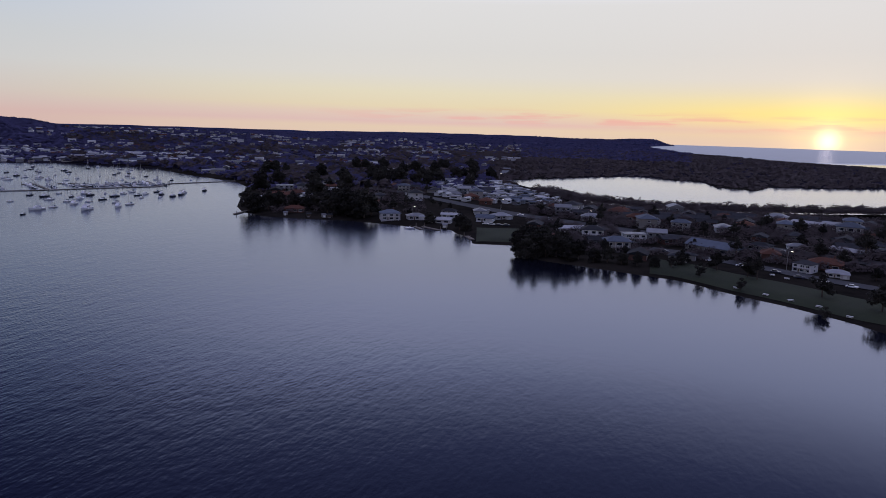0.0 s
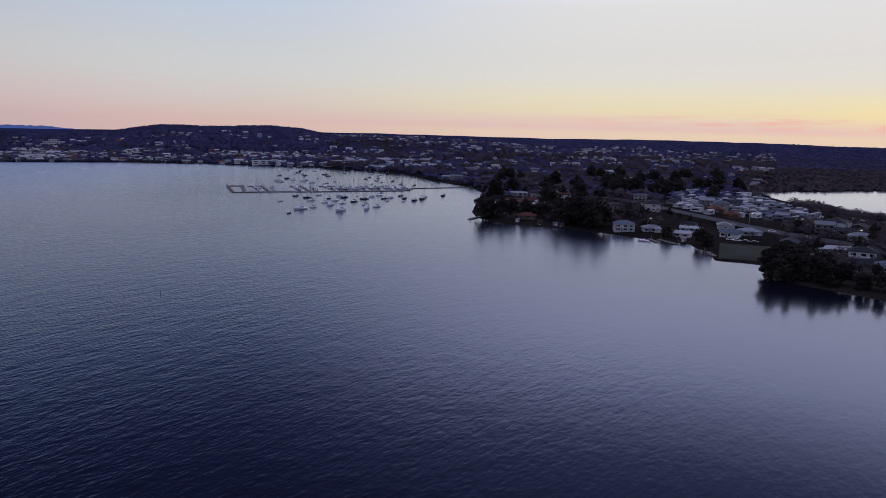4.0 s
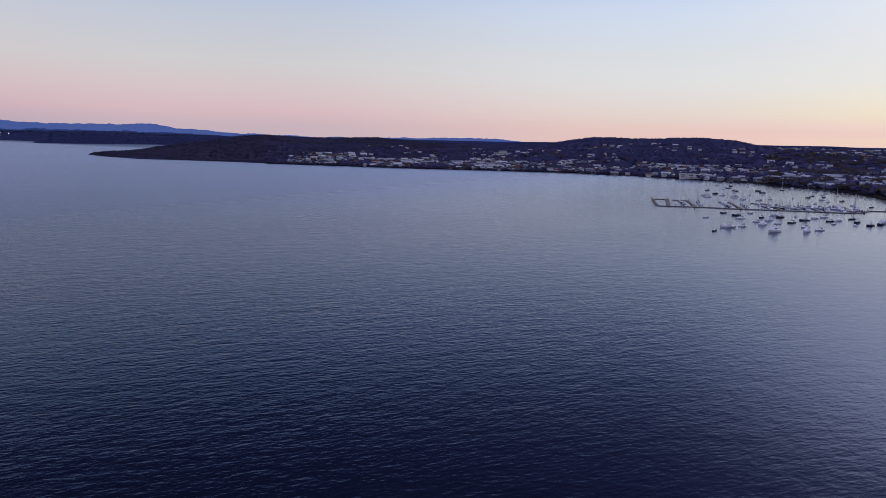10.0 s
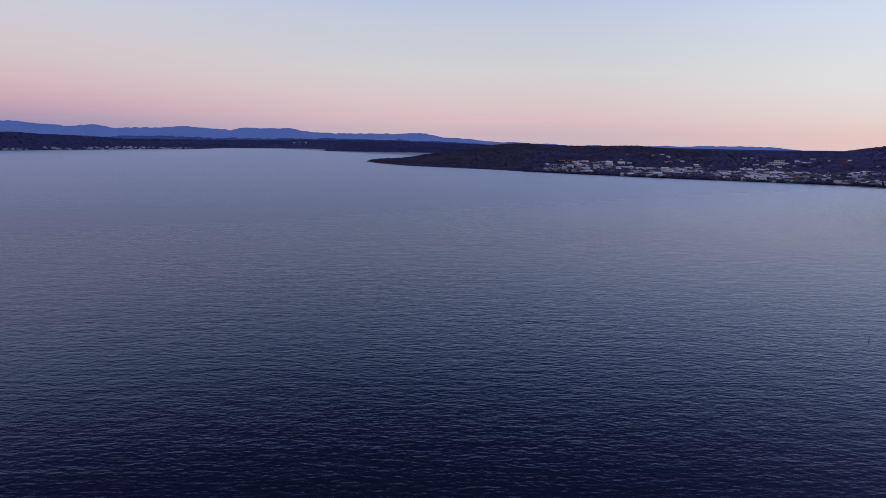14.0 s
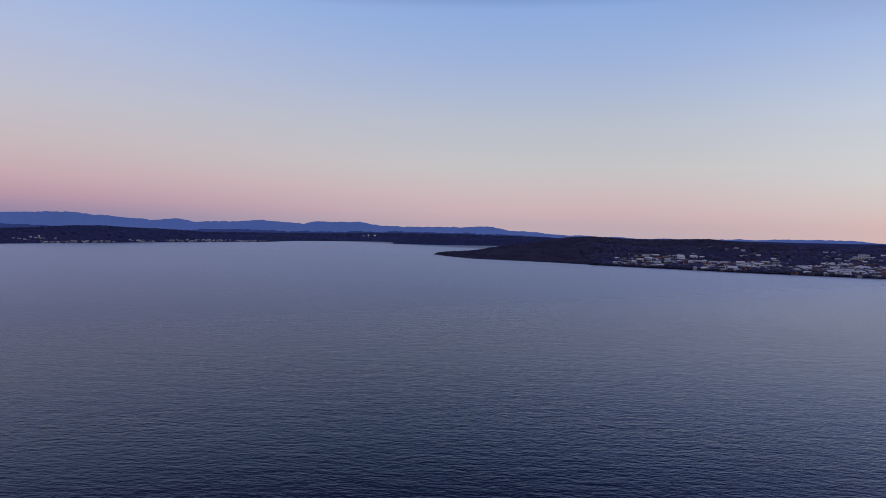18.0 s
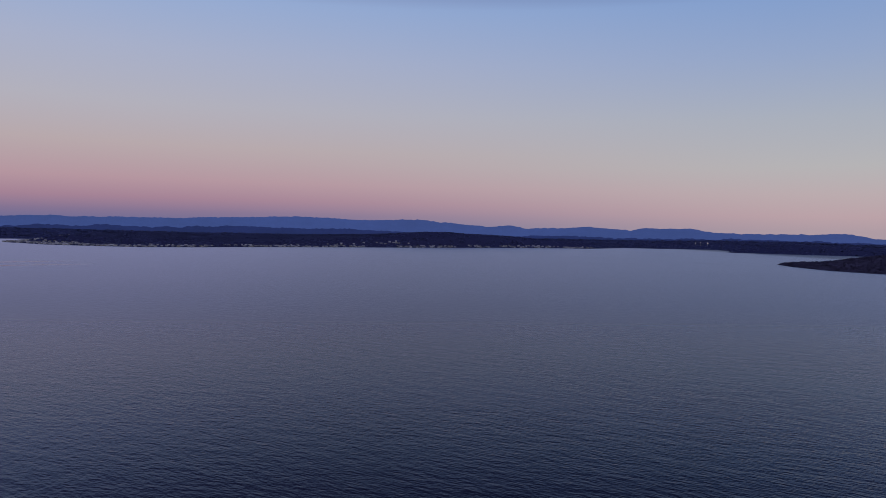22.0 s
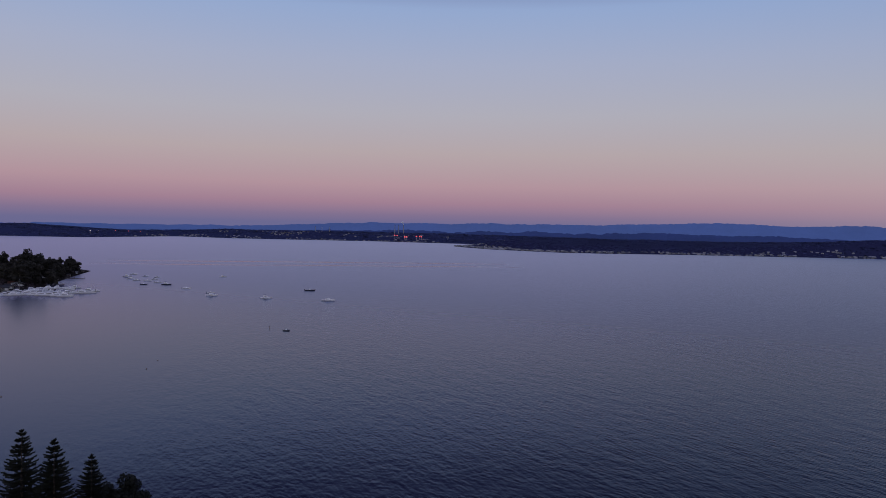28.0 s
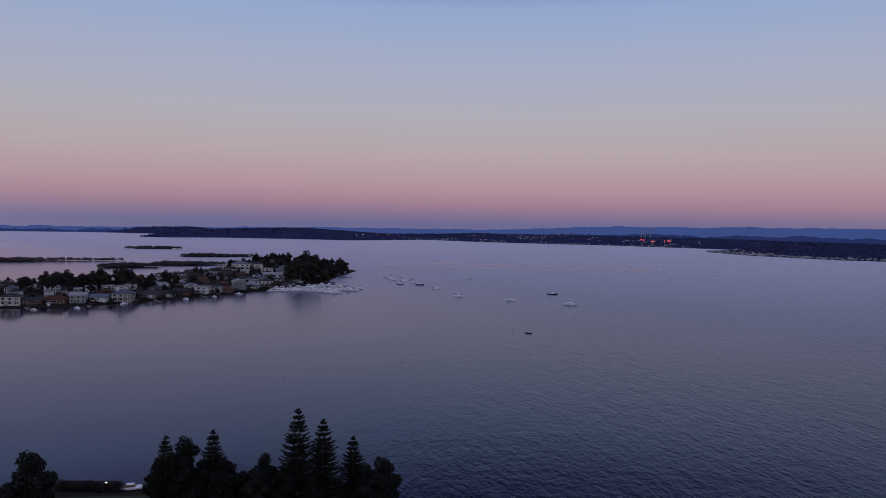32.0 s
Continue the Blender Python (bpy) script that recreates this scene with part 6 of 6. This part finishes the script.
# channel markers and buoys
def marker_kind():
    def build():
        ob = base("channel_marker", "dark channel marker pile standing in the lake", "marker", "lake markers")
        bm = bmesh.new()
        rod(bm, (0, 0, -2), (0, 0, 1.5), 0.16, 0.12)
        part("pile", bm, TIMBER, ob)
        bm = bmesh.new()
        box(bm, 0, 0, 1.5, 0.6, 0.12, 0.6, bevel=0.03)
        part("topmark", bm, HULL_DARK, ob)
        return ob
    return Kind(build)


def buoy_kind():
    def build():
        ob = base("mooring_buoy", "small round mooring buoy afloat", "buoy", "lake markers")
        bm = bmesh.new()
        bmesh.ops.create_icosphere(bm, subdivisions=2, radius=0.45, matrix=Matrix.Translation((0, 0, 0.15)))
        part("float_ball", bm, ORANGE, ob)
        bm = bmesh.new()
        rod(bm, (0, 0, 0.5), (0, 0, 1.1), 0.05, n=6)
        part("ring_post", bm, ALLOY, ob)
        return ob
    return Kind(build)


MARKER, BUOY = marker_kind(), buoy_kind()
for az, r in ((71.6, 270), (-33.6, 426), (-32.3, 764), (-33.8, 789)):
    float_boat(MARKER, az, r, 20, 0.7)
for az, r in ((-40.7, 312), (-49.2, 274), (-40.3, 331), (-39.8, 862), (-37.3, 1400), (-35.8, 1170), (88.2, 585), (83.0, 570)):
    float_boat(BUOY, az, r, 0, 0.5)


# ---- small things on shore ----
def table_kind():
    def build():
        ob = base("picnic_table", "pale timber picnic table on the foreshore grass", "picnic table", "foreshore picnic tables")
        bm = bmesh.new()
        box(bm, 0, 0, 0.75, 2.2, 0.85, 0.08, bevel=0.02)
        part("tabletop", bm, TRIM, ob)
        for s in (-1, 1):
            bm = bmesh.new()
            box(bm, 0, s * 0.75, 0.45, 2.2, 0.32, 0.07, bevel=0.02)
            part("bench", bm, TRIM, ob)
            bm = bmesh.new()
            box(bm, s * 0.8, 0, 0.34, 0.1, 1.5, 0.68)
            part("leg", bm, TIMBER, ob)
        return ob
    return Kind(build)


TABLE = table_kind()
for az, r in ((135.0, 298), (137.1, 291), (138.8, 286), (140.7, 281), (142.7, 272), (138.4, 325), (140.5, 322), (137.4, 330)):
    put(TABLE, az, r, rng.uniform(-20, 20), 0.95, gap=3)


def car_kind(label, paint):
    def build():
        ob = base("car", label, "car", "parked cars")
        bm = bmesh.new()
        box(bm, 0, 0, 0.62, 4.5, 1.8, 0.62, bevel=0.16)
        part("body", bm, paint, ob)
        part("cabin", cabin_mesh(-0.25, 2.5, 1.6, 0.9, 0.6, 0.9), GLASS, ob)
        bm = bmesh.new()
        box(bm, -0.3, 0, 1.5, 1.5, 1.3, 0.06, bevel=0.02)
        part("car_roof", bm, paint, ob)
        for x in (-1.4, 1.4):
            for y in (-0.85, 0.85):
                bm = bmesh.new()
                rod(bm, (x, y - 0.11, 0.33), (x, y + 0.11, 0.33), 0.33, n=12)
                part("wheel", bm, HULL_DARK, ob)
        return ob
    return Kind(build)


CARS = [car_kind("white hatchback parked by the road", HULL_WHITE), car_kind("silver sedan parked by the road", ALLOY), car_kind("dark sedan parked by the road", HULL_DARK)]
CARS[0].place(-129.2, 89.6, ground_at(-129.2, 89.6) + 0.05, 60)
for az, r in ((129.6, 366), (131.4, 360), (133.0, 352), (135.2, 345), (137.6, 337), (139.2, 330), (140.8, 326), (142.6, 322), (118.2, 486), (120.5, 466), (124.3, 436), (127.3, 418), (132.2, 399), (138.0, 388),
              (-71.0, 574), (-66.2, 590), (-61.5, 622), (115.4, 440), (115.9, 438), (116.5, 437), (117.1, 436), (103.9, 800), (103.6, 850), (103.0, 930), (102.4, 1010)):
    put(CARS[rng.randrange(3)], az, r, rng.uniform(-20, 20), gap=4)


def lamp_kind(h):
    def build():
        ob = base("street_lamp", "lit street lamp on a steel pole", "street lamp", "street lamps")
        bm = bmesh.new()
        rod(bm, (0, 0, -0.4), (0, 0, h), 0.10, 0.06)
        rod(bm, (0, 0, h - 0.1), (1.3, 0, h + 0.25), 0.05, n=6)
        part("pole", bm, ALLOY, ob)
        bm = bmesh.new()
        box(bm, 1.5, 0, h + 0.2, 0.9, 0.36, 0.16, bevel=0.04)
        part("lantern", bm, LAMP_WHITE, ob, "glowing lantern")
        return ob
    return Kind(build)


LAMP = lamp_kind(8.5)
for az, r in ((102.3, 933), (103.2, 1030), (107.0, 915), (116.4, 844), (107.1, 836), (103.4, 760), (109.4, 452), (116.6, 505), (123.6, 447), (138.3, 345)):
    put(LAMP, az, r, 0, gap=3)
lamp_kind(4.2).place(-131.6, 84.4, ground_at(-131.6, 84.4), 30, 0.5)


def hedge():
    ob = base("hedge", "long clipped dark hedge beside the park grass", "hedge")
    rnd = np.random.RandomState(77)
    blobs = [(u, rnd.uniform(-0.2, 0.2), 1.2, 1.3, 1.15) for u in np.arange(-6.5, 6.6, 1.0)]
    v, f = leaf_cloud(rnd, blobs, 420, 0.16)
    part("foliage", mesh_from("foliage", v, f, LEAF), None, ob)
    bm = bmesh.new()
    for u in np.arange(-6, 6.1, 2.0):
        rod(bm, (u, 0, -0.3), (u, 0, 1.4), 0.07, 0.04, n=5)
    part("stems", bm, BARK, ob)
    hx, hy = -134.3, 82.4
    ob.matrix_basis = pose(hx, hy, ground_at(hx, hy), 0, 0, 45)


hedge()


# ---- far landmarks ----
def stack_kind():
    def build():
        ob = base("chimney_stack", "tall pale concrete power station chimney", "chimney", "power station chimneys")
        bm = bmesh.new()
        rod(bm, (0, 0, -2), (0, 0, 44), 1.9, 1.2, n=16)
        part("shaft", bm, WALL_CREAM, ob)
        bm = bmesh.new()
        rod(bm, (0, 0, 42), (0, 0, 44.5), 1.4, 1.4, n=16)
        part("rim", bm, ROOF_CHARCOAL, ob)
        return ob
    return Kind(build)


STACK = stack_kind()
for az, r in ((-28.4, 3560), (-28.1, 3570), (-27.7, 3560), (-34.7, 3560), (-34.2, 3570), (-33.6, 3560)):
    chimney = put(STACK, az, r, 0, 0.7 if az < -33 else 1.0, gap=4)
    if az == -27.7:
        bm = bmesh.new()
        for k in range(7):
            bmesh.ops.create_icosphere(bm, subdivisions=2, radius=1.5 + 0.5 * k, matrix=pose(-1.2 * k, 0.4 * k, 46 + 2.1 * k + (k % 2)))
        part("steam", bm, STEAM, chimney, "thin white steam")


def beacon_kind():
    def build():
        ob = base("beacon", "lit red beacon light on a low mast", "beacon", "far red lights")
        bm = bmesh.new()
        rod(bm, (0, 0, -1), (0, 0, 12), 0.5, 0.3)
        part("mast", bm, ALLOY, ob)
        bm = bmesh.new()
        bmesh.ops.create_icosphere(bm, subdivisions=2, radius=2.4, matrix=Matrix.Translation((0, 0, 14)))
        part("lantern", bm, LAMP_RED, ob, "glowing red lantern")
        return ob
    return Kind(build)


BEACON = beacon_kind()
for az, r, z in ((-28.3, 3050, 12), (-28.1, 3050, 11), (-27.5, 3050, 6), (-27.35, 3060, 7), (-26.55, 3050, 9), (-26.3, 3060, 10), (-26.15, 3050, 8), (-49.3, 3420, 14), (-48.4, 3430, 12), (-47.6, 3440, 11)):
    put(BEACON, az, r, 0, 1.0 if r < 3100 else 0.6, z=z, gap=4)


def floodlight_kind():
    def build():
        ob = base("floodlight", "lit white floodlight on a tall mast", "floodlight", "far white lights")
        bm = bmesh.new()
        rod(bm, (0, 0, -1), (0, 0, 12), 0.4, 0.25)
        part("mast", bm, ALLOY, ob)
        bm = bmesh.new()
        box(bm, 0, 0, 12.6, 3.0, 2.2, 1.6, bevel=0.3)
        part("lamp_head", bm, LAMP_WHITE, ob, "glowing lamp head")
        return ob
    return Kind(build)


FLOOD = floodlight_kind()
for az, r in ((27.7, 3120), (28.1, 3130), (28.6, 3120), (-50.9, 3150), (-50.4, 3160)):
    put(FLOOD, az, r, 0, 0.9, gap=4)


def resort():
    """Terraced white hotel high on the town slope."""
    rx, ry, _ = pol(64.6, 1560)
    ob = base("hotel", "white terraced hillside hotel with flat roofs", "hotel")
    for k, (w, z) in enumerate(((46, 0), (36, 4), (18, 8))):
        bm = bmesh.new()
        box(bm, 0, k * 5, z + 1.0, w, 12, 4.6, bevel=0.1)
        part("storey", bm, WALL_WHITE, ob)
        bm = bmesh.new()
        for q in range(int(w / 4.5)):
            box(bm, -w / 2 + 2.6 + q * 4.5, k * 5 - 6.05, z + 1.3, 3.0, 0.16, 1.8)
        part("window", bm, GLASS, ob)
        bm = bmesh.new()
        box(bm, 0, k * 5, z + 3.45, w + 1.4, 13.2, 0.3)
        part("roof", bm, ROOF_WHITE, ob)
    ob.matrix_basis = pose(rx, ry, ground_at(rx, ry), 0, 0, -64.6)
    free(rx, ry, 40)


resort()
WATERFRONT_HALL = house_kind("large white two-storey waterfront building", 30, 14, 2, WALL_WHITE, ROOF_WHITE, hip=False, flat=True)
FLATS = house_kind("three-storey brown brick flats above the bay", 26, 14, 3, WALL_BRICK, ROOF_CHARCOAL, hip=False, flat=True)
put(FLATS, 91.3, 1150, 12, 0.9, gap=24)
put(WATERFRONT_HALL, 78.9, 1128, 6, gap=24)
put(LONG_HALL, 88.0, 1080, 10, gap=24)
